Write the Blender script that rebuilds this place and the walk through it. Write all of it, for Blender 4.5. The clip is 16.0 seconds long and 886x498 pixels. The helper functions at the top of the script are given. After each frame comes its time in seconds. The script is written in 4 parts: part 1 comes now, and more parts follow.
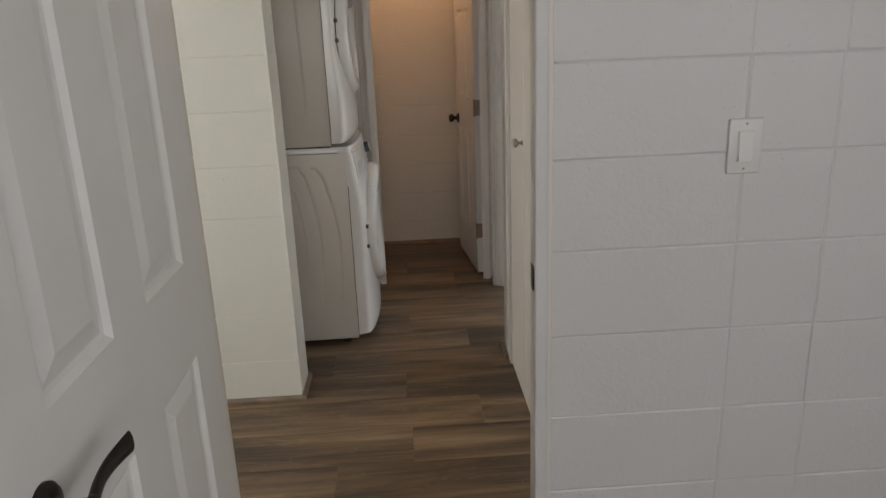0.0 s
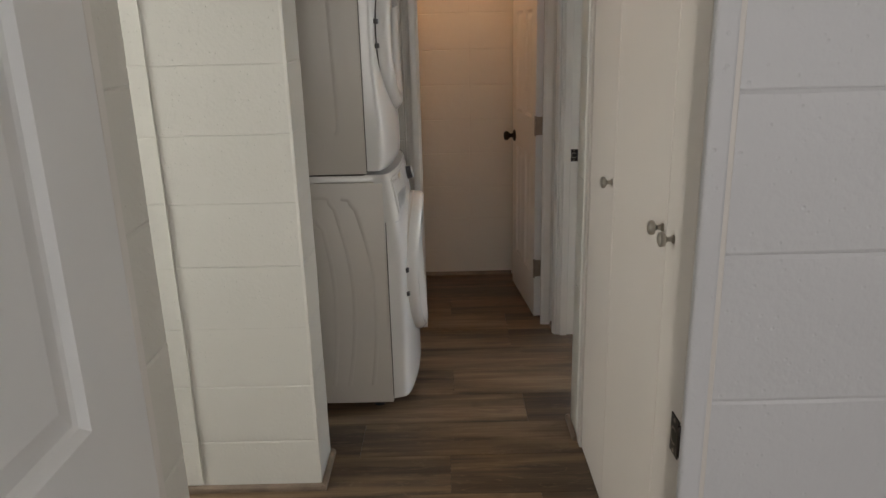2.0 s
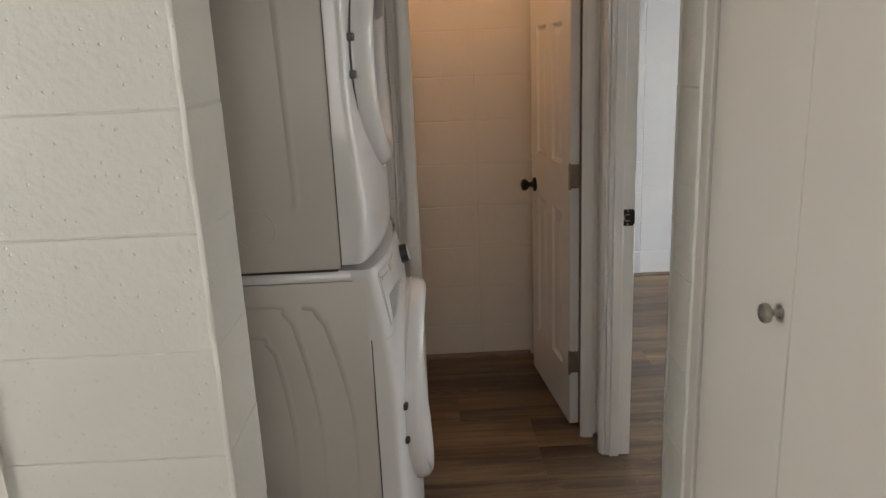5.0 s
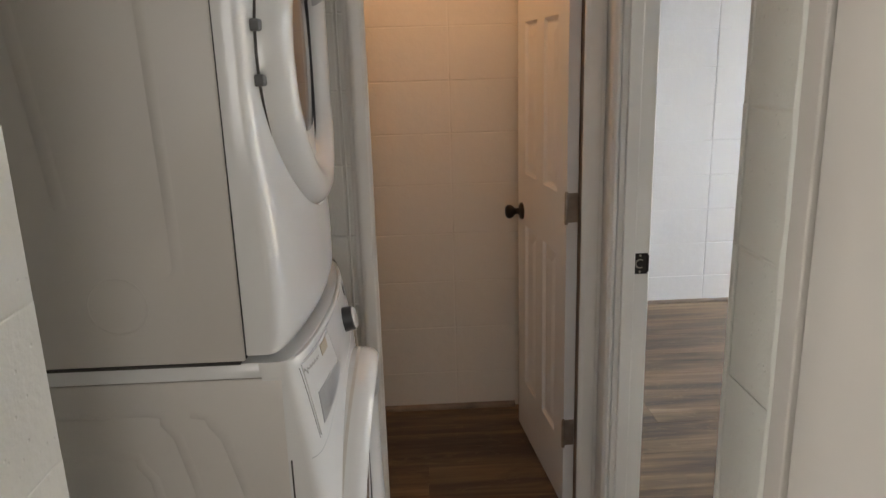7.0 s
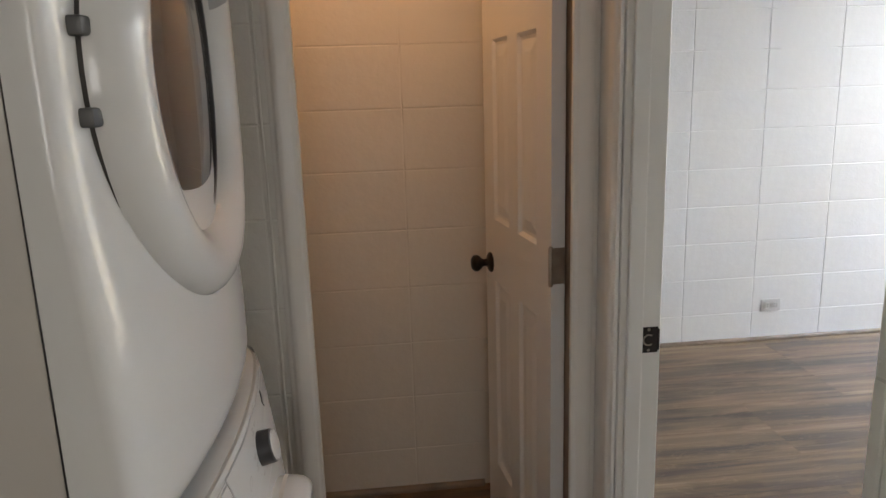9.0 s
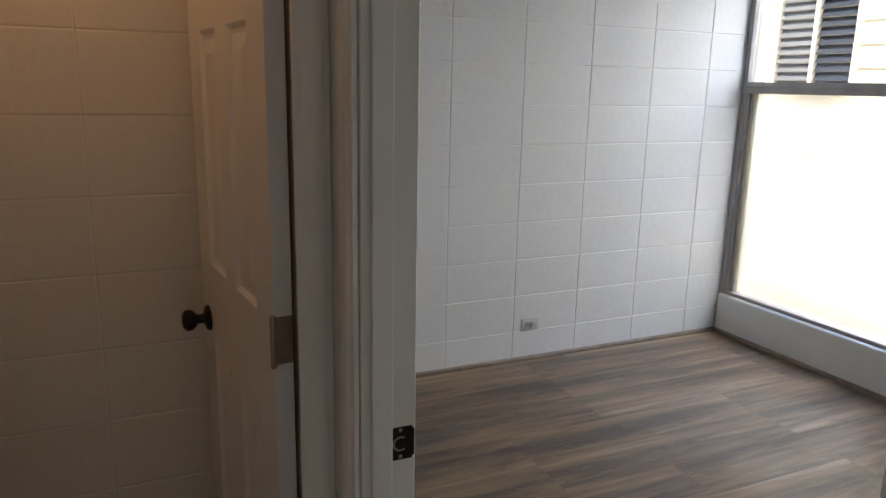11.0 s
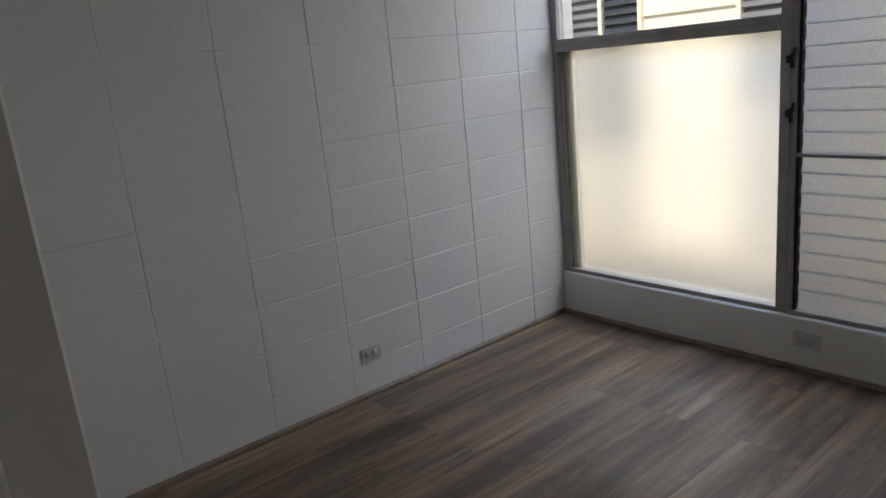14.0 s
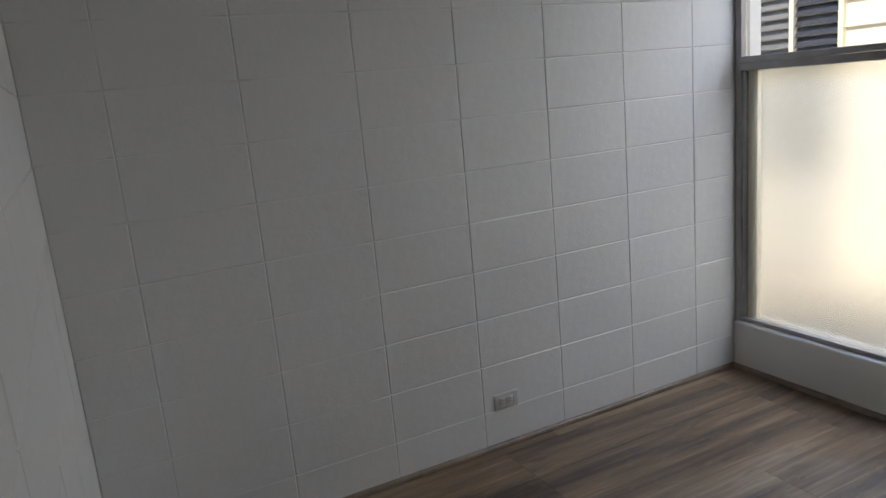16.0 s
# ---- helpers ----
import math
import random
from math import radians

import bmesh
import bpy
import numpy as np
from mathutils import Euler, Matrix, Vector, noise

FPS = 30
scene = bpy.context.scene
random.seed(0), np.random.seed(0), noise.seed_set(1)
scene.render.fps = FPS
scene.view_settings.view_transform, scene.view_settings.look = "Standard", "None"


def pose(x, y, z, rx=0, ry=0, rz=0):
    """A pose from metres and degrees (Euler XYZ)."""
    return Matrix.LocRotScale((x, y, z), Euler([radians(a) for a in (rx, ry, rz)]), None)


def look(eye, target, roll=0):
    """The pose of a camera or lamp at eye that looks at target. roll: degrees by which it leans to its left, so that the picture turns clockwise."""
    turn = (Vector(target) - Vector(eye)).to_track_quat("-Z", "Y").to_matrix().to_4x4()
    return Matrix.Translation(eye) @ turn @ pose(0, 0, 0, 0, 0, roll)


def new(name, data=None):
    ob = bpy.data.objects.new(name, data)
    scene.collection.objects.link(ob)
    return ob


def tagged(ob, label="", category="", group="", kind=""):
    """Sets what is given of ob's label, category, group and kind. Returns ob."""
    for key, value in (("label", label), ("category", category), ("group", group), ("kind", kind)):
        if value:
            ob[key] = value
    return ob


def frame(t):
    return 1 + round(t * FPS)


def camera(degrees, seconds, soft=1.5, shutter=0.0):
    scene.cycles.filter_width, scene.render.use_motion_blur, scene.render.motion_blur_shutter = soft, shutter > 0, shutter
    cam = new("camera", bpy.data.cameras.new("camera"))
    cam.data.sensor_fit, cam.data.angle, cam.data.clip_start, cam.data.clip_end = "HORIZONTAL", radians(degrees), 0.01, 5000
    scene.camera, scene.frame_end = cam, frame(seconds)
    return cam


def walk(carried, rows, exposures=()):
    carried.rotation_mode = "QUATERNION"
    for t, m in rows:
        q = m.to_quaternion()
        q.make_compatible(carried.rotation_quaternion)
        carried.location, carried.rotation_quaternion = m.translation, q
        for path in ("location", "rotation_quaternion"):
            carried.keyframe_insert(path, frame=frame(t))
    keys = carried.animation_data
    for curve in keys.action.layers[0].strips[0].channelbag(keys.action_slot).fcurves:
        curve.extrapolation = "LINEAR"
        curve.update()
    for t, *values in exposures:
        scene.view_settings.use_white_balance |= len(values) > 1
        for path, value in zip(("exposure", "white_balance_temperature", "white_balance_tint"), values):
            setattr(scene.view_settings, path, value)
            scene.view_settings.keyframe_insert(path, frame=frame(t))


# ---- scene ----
cam = camera(63.3, 16.0)
METRES, EYE, TILT, LEAN, TURN = 4.4, 1.5, 0.0, 0.0, -0.7
PATH = [
    (0, (-0.066, 0.105, 1.464), (0.026, 2.017, 0.882), -2.2),
    (0.5, (-0.081, 0.235, 1.446), (-0.064, 2.139, 0.833), -1.5),
    (1, (-0.161, 0.399, 1.446), (-0.048, 2.295, 0.82), -2.2),
    (1.5, (-0.179, 0.556, 1.445), (-0.086, 2.461, 0.842), -2.2),
    (2, (-0.102, 0.735, 1.464), (-0.115, 2.653, 0.897), -1.5),
    (2.5, (-0.099, 0.899, 1.455), (-0.111, 2.826, 0.921), -0.8),
    (3, (-0.168, 1.047, 1.466), (-0.099, 2.981, 0.961), -1.8),
    (3.2, (-0.174, 1.102, 1.454), (-0.124, 3.037, 0.952), -2.0),
    (5.5, (-0.17, 1.854, 1.46), (-0.157, 3.79, 0.957), -2.8),
    (6, (-0.115, 1.994, 1.475), (-0.167, 3.933, 0.985), -2.9),
    (6.5, (-0.104, 2.134, 1.451), (-0.141, 4.071, 0.954), -2.1),
    (7, (-0.103, 2.247, 1.457), (-0.029, 4.181, 0.955), -1.7),
    (7.5, (-0.122, 2.376, 1.453), (-0.052, 4.326, 1.014), -3.2),
    (8, (-0.074, 2.48, 1.461), (-0.12, 4.433, 1.032), -2.0),
    (8.5, (-0.048, 2.579, 1.453), (-0.039, 4.53, 1.011), -0.9),
    (9, (-0.083, 2.699, 1.457), (0.122, 4.639, 1.015), -1.8),
    (9.5, (-0.085, 2.789, 1.448), (0.331, 4.699, 1.021), -1.5),
    (10, (-0.006, 2.903, 1.453), (0.531, 4.778, 1.007), -2.4),
    (10.2, (0.026, 2.958, 1.461), (0.607, 4.817, 1.008), -1.0),
    (12.3, (0.236, 3.321, 1.486), (1.346, 4.914, 1.007), -2.9),
    (12.5, (0.26, 3.373, 1.48), (1.354, 4.969, 0.972), -4.3),
    (13, (0.302, 3.496, 1.485), (1.492, 5.025, 0.987), -4.4),
    (13.5, (0.347, 3.598, 1.474), (1.603, 5.064, 0.951), -5.0),
    (14, (0.457, 3.679, 1.467), (1.682, 5.18, 0.97), -5.6),
    (14.5, (0.547, 3.745, 1.463), (1.741, 5.253, 0.916), -3.9),
    (15, (0.592, 3.823, 1.466), (1.769, 5.338, 0.901), -5.2),
    (15.5, (0.632, 3.875, 1.457), (1.679, 5.497, 0.933), -6.1),
    (16, (0.682, 3.9, 1.504), (1.558, 5.646, 1.074), -5.2),
]
EXPOSURES = [(0, 2.15), (3, 2.1), (5.5, 2.37), (6.5, 2.5), (8, 2.46), (9, 2.30), (10.2, 1.85), (11.3, 1.15), (12.3, 0.62), (14, 0.36), (15, 0.26), (16, 0.48)]
walk(cam, [(t, look(eye, target, roll)) for t, eye, target, roll in PATH], EXPOSURES)

# ---- light ----
world = bpy.data.worlds.new("sky")
scene.world = world
world.use_nodes = True
sky = world.node_tree.nodes.new("ShaderNodeTexSky")
sky.sky_type, sky.sun_disc = "NISHITA", False
sky.sun_elevation, sky.sun_rotation = radians(61), radians(262)
world.node_tree.nodes["Background"].inputs[1].default_value = 0.14
world.node_tree.links.new(sky.outputs[0], world.node_tree.nodes["Background"].inputs[0])


def lamp(name, kind, m, energy, color, size=0.1, size_y=None):
    data = bpy.data.lights.new(name, kind)
    data.energy, data.color = energy, color
    if kind == "AREA":
        data.shape, data.size, data.size_y = "RECTANGLE", size, size_y or size
    elif kind == "POINT":
        data.shadow_soft_size = size
    ob = new(name, data)
    ob.matrix_world = m
    return ob


sun = lamp("sun", "SUN", look((-2.0, -0.4, 4.1), (0, 0, 0.4)), 5.0, (1.0, 0.93, 0.82))
sun.data.angle = radians(0.5)
# Added fill lamp at the unseen end of the room; no window is built.
lamp("front_window_daylight", "AREA", look((0.0, -2.4, 1.5), (-0.1, 1.6, 1.2)), 10.0, (1.0, 0.96, 0.915), 2.8, 1.4)
# Added fill lamp from the right that brightens the open door's face.
lamp("front_side_window_daylight", "AREA", look((2.1, -0.6, 1.5), (-0.4, 1.0, 1.2)), 3.8, (0.99, 0.98, 0.98), 1.6, 1.2)
# Added fill lamp in the unseen side hall, for stub wall and closet.
lamp("hall_window_daylight", "AREA", look((-3.1, 2.15, 1.45), (0, 2.75, 1.35)), 8.2, (1.0, 0.972, 0.90), 0.6, 1.5)
lamp("bedroom_window_sky", "AREA", look((4.7, 4.75, 2.75), (1.6, 4.75, 0.6)), 32, (0.84, 0.905, 1.0), 2.9, 1.3)
# Added narrow blue lamp that tints a patch of the bedroom floor.
transom_sky = lamp("transom_sky", "AREA", look((4.9, 5.5, 3.9), (2.75, 5.25, 0)), 4.6, (0.26, 0.48, 1.0), 1.6, 0.6)
transom_sky.data.spread = radians(32)
lamp("bath_bulb", "POINT", pose(-0.02, 4.50, 2.30), 1.12, (1.0, 0.55, 0.25), 0.10)

# ---- materials ----
def material(name, color, rough=0.5, metal=0.0, vary=0.05, scale=3.0, bump=0.0, bump_scale=80.0, bump2=0.0, bump2_scale=9.0, coat=0.0, spec=0.5):
    m = bpy.data.materials.new(name)
    m.use_nodes = True
    nt = m.node_tree
    b = nt.nodes["Principled BSDF"]
    b.inputs["Roughness"].default_value, b.inputs["Metallic"].default_value = rough, metal
    b.inputs["Coat Weight"].default_value = coat
    b.inputs["Specular IOR Level"].default_value = spec
    co = nt.nodes.new("ShaderNodeTexCoord")
    n1 = nt.nodes.new("ShaderNodeTexNoise")
    n1.inputs["Scale"].default_value, n1.inputs["Detail"].default_value = scale, 6
    nt.links.new(co.outputs["Object"], n1.inputs["Vector"])
    ramp = nt.nodes.new("ShaderNodeValToRGB")
    ramp.color_ramp.elements[0].position, ramp.color_ramp.elements[1].position = 0.3, 0.7
    ramp.color_ramp.elements[0].color = (*[c * (1 - vary) for c in color], 1)
    ramp.color_ramp.elements[1].color = (*[min(1, c * (1 + vary)) for c in color], 1)
    nt.links.new(n1.outputs["Fac"], ramp.inputs[0])
    nt.links.new(ramp.outputs[0], b.inputs["Base Color"])
    rr = nt.nodes.new("ShaderNodeMapRange")
    rr.inputs[3].default_value, rr.inputs[4].default_value = max(0, rough - 0.07), min(1, rough + 0.07)
    nt.links.new(n1.outputs["Fac"], rr.inputs[0])
    nt.links.new(rr.outputs[0], b.inputs["Roughness"])
    last = None
    for s, k, dist in ((bump_scale, bump, 0.002), (bump2_scale, bump2, 0.006)):
        if k:
            n = nt.nodes.new("ShaderNodeTexNoise")
            n.inputs["Scale"].default_value, n.inputs["Detail"].default_value = s, 5
            nt.links.new(co.outputs["Object"], n.inputs["Vector"])
            bp = nt.nodes.new("ShaderNodeBump")
            bp.inputs["Strength"].default_value, bp.inputs["Distance"].default_value = k, dist
            nt.links.new(n.outputs["Fac"], bp.inputs["Height"])
            if last:
                nt.links.new(last.outputs[0], bp.inputs["Normal"])
            last = bp
    if last:
        nt.links.new(last.outputs[0], b.inputs["Normal"])
    return m


def block_paint(name, color, rough=0.42, pits=0.45, grain=0.6):
    """Thick paint over concrete block: fine pebble grain, sparse pits, a slow roll."""
    m = material(name, color, rough, vary=0.03, scale=1.7, bump=grain, bump_scale=95, bump2=0.30, bump2_scale=22)
    nt = m.node_tree
    b = nt.nodes["Principled BSDF"]
    co = nt.nodes["Texture Coordinate"]
    v = nt.nodes.new("ShaderNodeTexVoronoi")
    v.inputs["Scale"].default_value = 52
    v.inputs["Randomness"].default_value = 1.0
    nt.links.new(co.outputs["Object"], v.inputs["Vector"])
    mr = nt.nodes.new("ShaderNodeMapRange")
    mr.inputs[1].default_value, mr.inputs[2].default_value = 0.06, 0.16
    nt.links.new(v.outputs["Distance"], mr.inputs[0])
    bp = nt.nodes.new("ShaderNodeBump")
    bp.inputs["Strength"].default_value, bp.inputs["Distance"].default_value = pits, 0.0015
    nt.links.new(mr.outputs[0], bp.inputs["Height"])
    nt.links.new(b.inputs["Normal"].links[0].from_socket, bp.inputs["Normal"])
    nt.links.new(bp.outputs[0], b.inputs["Normal"])
    return m


def plank_wood():
    m = bpy.data.materials.new("vinyl_plank")
    m.use_nodes = True
    nt = m.node_tree
    N, L = nt.nodes.new, nt.links.new
    b = nt.nodes["Principled BSDF"]
    co, info = N("ShaderNodeTexCoord"), N("ShaderNodeObjectInfo")
    off = N("ShaderNodeVectorMath")
    off.operation = "SCALE"
    off.inputs[0].default_value = (37.0, 11.0, 5.0)
    L(info.outputs["Random"], off.inputs["Scale"])
    add = N("ShaderNodeVectorMath")
    L(co.outputs["Object"], add.inputs[0])
    L(off.outputs[0], add.inputs[1])

    def noise(sx, sy, scale, detail, dist=0.0):
        mp = N("ShaderNodeMapping")
        mp.inputs["Scale"].default_value = (sx, sy, 1)
        L(add.outputs[0], mp.inputs["Vector"])
        n = N("ShaderNodeTexNoise")
        n.inputs["Scale"].default_value, n.inputs["Detail"].default_value, n.inputs["Distortion"].default_value = scale, detail, dist
        L(mp.outputs[0], n.inputs["Vector"])
        return n

    broad, grain, fine, knot = noise(0.5, 5.5, 1.5, 5, 0.6), noise(1.0, 17, 1.8, 6, 0.9), noise(3.0, 80, 2.0, 6), noise(2.6, 9, 1.7, 2, 0.7)
    r1 = N("ShaderNodeValToRGB")
    cr = r1.color_ramp
    cr.elements[0].position, cr.elements[0].color = 0.36, (0.062, 0.044, 0.031, 1)
    cr.elements[1].position, cr.elements[1].color = 0.66, (0.300, 0.220, 0.142, 1)
    for p, c in ((0.44, (0.100, 0.068, 0.045, 1)), (0.50, (0.150, 0.099, 0.060, 1)), (0.57, (0.204, 0.138, 0.082, 1))):
        e = cr.elements.new(p)
        e.color = c
    mix = N("ShaderNodeMix")
    mix.inputs[0].default_value = 0.32
    L(broad.outputs["Fac"], mix.inputs[2])
    L(grain.outputs["Fac"], mix.inputs[3])
    tone = N("ShaderNodeMapRange")
    tone.inputs[3].default_value, tone.inputs[4].default_value = -0.034, 0.030
    L(info.outputs["Random"], tone.inputs[0])
    ad = N("ShaderNodeMath")
    L(mix.outputs[0], ad.inputs[0])
    L(tone.outputs[0], ad.inputs[1])
    L(ad.outputs[0], r1.inputs[0])
    r2 = N("ShaderNodeValToRGB")
    r2.color_ramp.elements[0].position, r2.color_ramp.elements[0].color = 0.35, (0.80, 0.80, 0.80, 1)
    r2.color_ramp.elements[1].position, r2.color_ramp.elements[1].color = 0.6, (1, 1, 1, 1)
    L(fine.outputs["Fac"], r2.inputs[0])
    mul = N("ShaderNodeMix")
    mul.data_type, mul.blend_type = "RGBA", "MULTIPLY"
    mul.inputs[0].default_value = 0.45
    L(r1.outputs[0], mul.inputs[6])
    L(r2.outputs[0], mul.inputs[7])
    r3 = N("ShaderNodeValToRGB")
    r3.color_ramp.elements[0].position, r3.color_ramp.elements[0].color = 0.30, (0.30, 0.27, 0.25, 1)
    r3.color_ramp.elements[1].position, r3.color_ramp.elements[1].color = 0.42, (1, 1, 1, 1)
    L(knot.outputs["Fac"], r3.inputs[0])
    mul2 = N("ShaderNodeMix")
    mul2.data_type, mul2.blend_type = "RGBA", "MULTIPLY"
    mul2.inputs[0].default_value = 0.4
    L(mul.outputs[2], mul2.inputs[6])
    L(r3.outputs[0], mul2.inputs[7])
    mark = noise(1.3, 6, 2.2, 3, 2.4)
    r4 = N("ShaderNodeValToRGB")
    e = r4.color_ramp.elements
    e[0].position, e[0].color = 0.575, (0, 0, 0, 1)
    e[1].position, e[1].color = 0.625, (0, 0, 0, 1)
    e.new(0.600).color = (1, 1, 1, 1)
    L(mark.outputs["Fac"], r4.inputs[0])
    fade = N("ShaderNodeMath")
    fade.operation = "MULTIPLY"
    fade.inputs[1].default_value = 0.22
    L(r4.outputs[0], fade.inputs[0])
    pale = N("ShaderNodeMix")
    pale.data_type = "RGBA"
    pale.inputs[7].default_value = (0.36, 0.26, 0.16, 1)
    L(fade.outputs[0], pale.inputs[0])
    L(mul2.outputs[2], pale.inputs[6])
    L(pale.outputs[2], b.inputs["Base Color"])
    rr = N("ShaderNodeMapRange")
    rr.inputs[3].default_value, rr.inputs[4].default_value = 0.30, 0.44
    L(grain.outputs["Fac"], rr.inputs[0])
    L(rr.outputs[0], b.inputs["Roughness"])
    bp = N("ShaderNodeBump")
    b.inputs["Specular IOR Level"].default_value = 0.4
    bp.inputs["Strength"].default_value, bp.inputs["Distance"].default_value = 0.35, 0.0012
    L(fine.outputs["Fac"], bp.inputs["Height"])
    L(bp.outputs[0], b.inputs["Normal"])
    return m


# Front room paint is darkened and cooled to offset its bright lamps.
PAINT_FRONT_DIM = block_paint("front_room_paint_dimmed", (0.53, 0.524, 0.53))
PAINT_HALL = block_paint("hall_cream_paint", (0.742, 0.733, 0.683), pits=0.7)
PAINT_ALCOVE = block_paint("alcove_paint", (0.78, 0.765, 0.72), pits=0.12, grain=0.2)
PAINT_BED = block_paint("bedroom_white_paint", (0.745, 0.742, 0.742), pits=0.25, grain=0.28)
PAINT_BATH = block_paint("bath_paint", (0.74, 0.69, 0.62), pits=0.2, grain=0.25)
SMOOTH = material("smooth_white_paint", (0.72, 0.71, 0.69), 0.4, vary=0.02, scale=4, bump=0.08, bump_scale=60, bump2=0.08, bump2_scale=8)
TRIM = material("gloss_trim_paint", (0.81, 0.785, 0.745), 0.32, vary=0.03, scale=5, bump=0.10, bump_scale=45, bump2=0.1, bump2_scale=12)
DOORP = material("door_white_paint", (0.81, 0.81, 0.805), 0.36, vary=0.02, scale=4, bump=0.06, bump_scale=70)
# Closet paint toned down in colour to offset the lamp facing it.
LEAFP_DIM = material("closet_paint_toned_down", (0.60, 0.56, 0.52), 0.42, vary=0.02, scale=3, bump=0.05, bump_scale=50, bump2=0.05, bump2_scale=6)
CEIL = material("ceiling_paint", (0.78, 0.77, 0.75), 0.8, vary=0.02, scale=3, bump=0.1, bump_scale=40)
BASE = material("taupe_base_trim", (0.205, 0.155, 0.115), 0.45, vary=0.25, scale=14, bump=0.1, bump_scale=60)
# Brown that stands for the warm bath light in the hinge gap.
GAP_WARM = material("warm_gap_brown", (0.36, 0.26, 0.18), 0.6, vary=0.15, scale=9)
SUBGROUT = material("dark_tan_grout", (0.26, 0.20, 0.14), 0.8)
SUBFLOOR = material("subfloor", (0.05, 0.04, 0.03), 0.8)
PLANK = plank_wood()
ENAMEL = material("white_enamel", (0.70, 0.705, 0.70), 0.22, vary=0.012, scale=2.5, bump=0.03, bump_scale=260, coat=0.3)
# Darker, warmer copy of ENAMEL; the sides' dimmer light is in the colour.
ENAMEL_SIDE_DIM = material("side_enamel_toned_down", (0.60, 0.565, 0.52), 0.36, vary=0.02, scale=2.5, bump=0.03, bump_scale=240)
PLASTIC = material("white_plastic", (0.74, 0.735, 0.72), 0.15, vary=0.01, scale=3, coat=0.2)
GREYP = material("grey_plastic", (0.36, 0.365, 0.37), 0.3, vary=0.03)
HCOVER = material("hinge_cover_plastic", (0.09, 0.088, 0.085), 0.4, vary=0.05)
DARKP = material("dark_plastic", (0.035, 0.034, 0.036), 0.35, vary=0.1)
# Near-black for solid strips that stand for shade in gaps and seams.
SEAM = material("seam_shadow", (0.05, 0.045, 0.04), 0.7)
STEEL = material("drum_steel", (0.30, 0.30, 0.31), 0.28, 0.9, vary=0.05, scale=6)
INK = material("grey_print", (0.30, 0.29, 0.27), 0.5)
GOLDINK = material("tan_print", (0.42, 0.36, 0.26), 0.5)
BRONZE = material("oil_rubbed_bronze", (0.035, 0.029, 0.026), 0.33, 0.75, vary=0.2, scale=30)
NICKEL = material("brushed_nickel", (0.42, 0.39, 0.35), 0.3, 0.95, vary=0.1, scale=40)
HINGEM = material("worn_nickel_hinge", (0.36, 0.31, 0.26), 0.38, 0.75, vary=0.12, scale=40)
ALU = material("grey_aluminium", (0.37, 0.355, 0.35), 0.45, 0.1, vary=0.12, scale=12, bump=0.05)
GASKET = material("black_gasket", (0.022, 0.021, 0.02), 0.7, vary=0.2, scale=30)
DEVICE = material("device_plastic", (0.56, 0.55, 0.54), 0.3, vary=0.02)
SLOT = material("socket_slot", (0.10, 0.095, 0.09), 0.6)
SIDING = material("cream_siding", (0.86, 0.79, 0.61), 0.7, vary=0.05, scale=2, bump=0.1)
DARKGLASS = material("neighbour_louvre_glass", (0.03, 0.033, 0.04), 0.25, vary=0.2)
GREYSLAT = material("neighbour_grey_louvre", (0.13, 0.13, 0.13), 0.5, vary=0.15)
# Grey that stands for shaded wall behind the frosted pane.
DIM_GREY = material("pane_dimming_grey", (0.42, 0.39, 0.34), 0.7, vary=0.08, scale=2)
GROUND = material("concrete_ground", (0.27, 0.235, 0.19), 0.85, vary=0.1, scale=2, bump=0.2)
ROOF = material("roof_felt", (0.22, 0.21, 0.20), 0.9)
TILE = material("tan_wall_tile", (0.62, 0.50, 0.37), 0.25, vary=0.12, scale=7)


def glass(name, color, rough, trans_mix, translucent=(0.9, 0.88, 0.8), speckle=0.0):
    m = bpy.data.materials.new(name)
    m.use_nodes = True
    nt = m.node_tree
    N, L = nt.nodes.new, nt.links.new
    b = nt.nodes["Principled BSDF"]
    b.inputs["Base Color"].default_value = (*color, 1)
    b.inputs["Transmission Weight"].default_value = 1
    b.inputs["Roughness"].default_value, b.inputs["IOR"].default_value = rough, 1.45
    co, n = N("ShaderNodeTexCoord"), N("ShaderNodeTexNoise")
    n.inputs["Scale"].default_value, n.inputs["Detail"].default_value = 120, 3
    L(co.outputs["Object"], n.inputs["Vector"])
    if rough > 0.1:
        bp = N("ShaderNodeBump")
        bp.inputs["Strength"].default_value, bp.inputs["Distance"].default_value = 0.10, 0.001
        L(n.outputs["Fac"], bp.inputs["Height"])
        L(bp.outputs[0], b.inputs["Normal"])
    if speckle:
        sp, rp = N("ShaderNodeTexNoise"), N("ShaderNodeValToRGB")
        sp.inputs["Scale"].default_value, sp.inputs["Detail"].default_value = 260, 4
        L(co.outputs["Object"], sp.inputs["Vector"])
        rp.color_ramp.elements[0].position, rp.color_ramp.elements[0].color = 0.38, (*[c * (1 - speckle) for c in color], 1)
        rp.color_ramp.elements[1].position, rp.color_ramp.elements[1].color = 0.62, (*[c * (1 + speckle) for c in color], 1)
        L(sp.outputs["Fac"], rp.inputs[0])
        L(rp.outputs[0], b.inputs["Base Color"])
    if trans_mix:
        t, mx = N("ShaderNodeBsdfTranslucent"), N("ShaderNodeMixShader")
        t.inputs["Color"].default_value = (*translucent, 1)
        mx.inputs[0].default_value = trans_mix
        L(b.outputs[0], mx.inputs[1])
        L(t.outputs[0], mx.inputs[2])
        L(mx.outputs[0], nt.nodes["Material Output"].inputs[0])
    return m


FROSTED = glass("frosted_glass", (1, 1, 0.98), 0.27, 0.12)
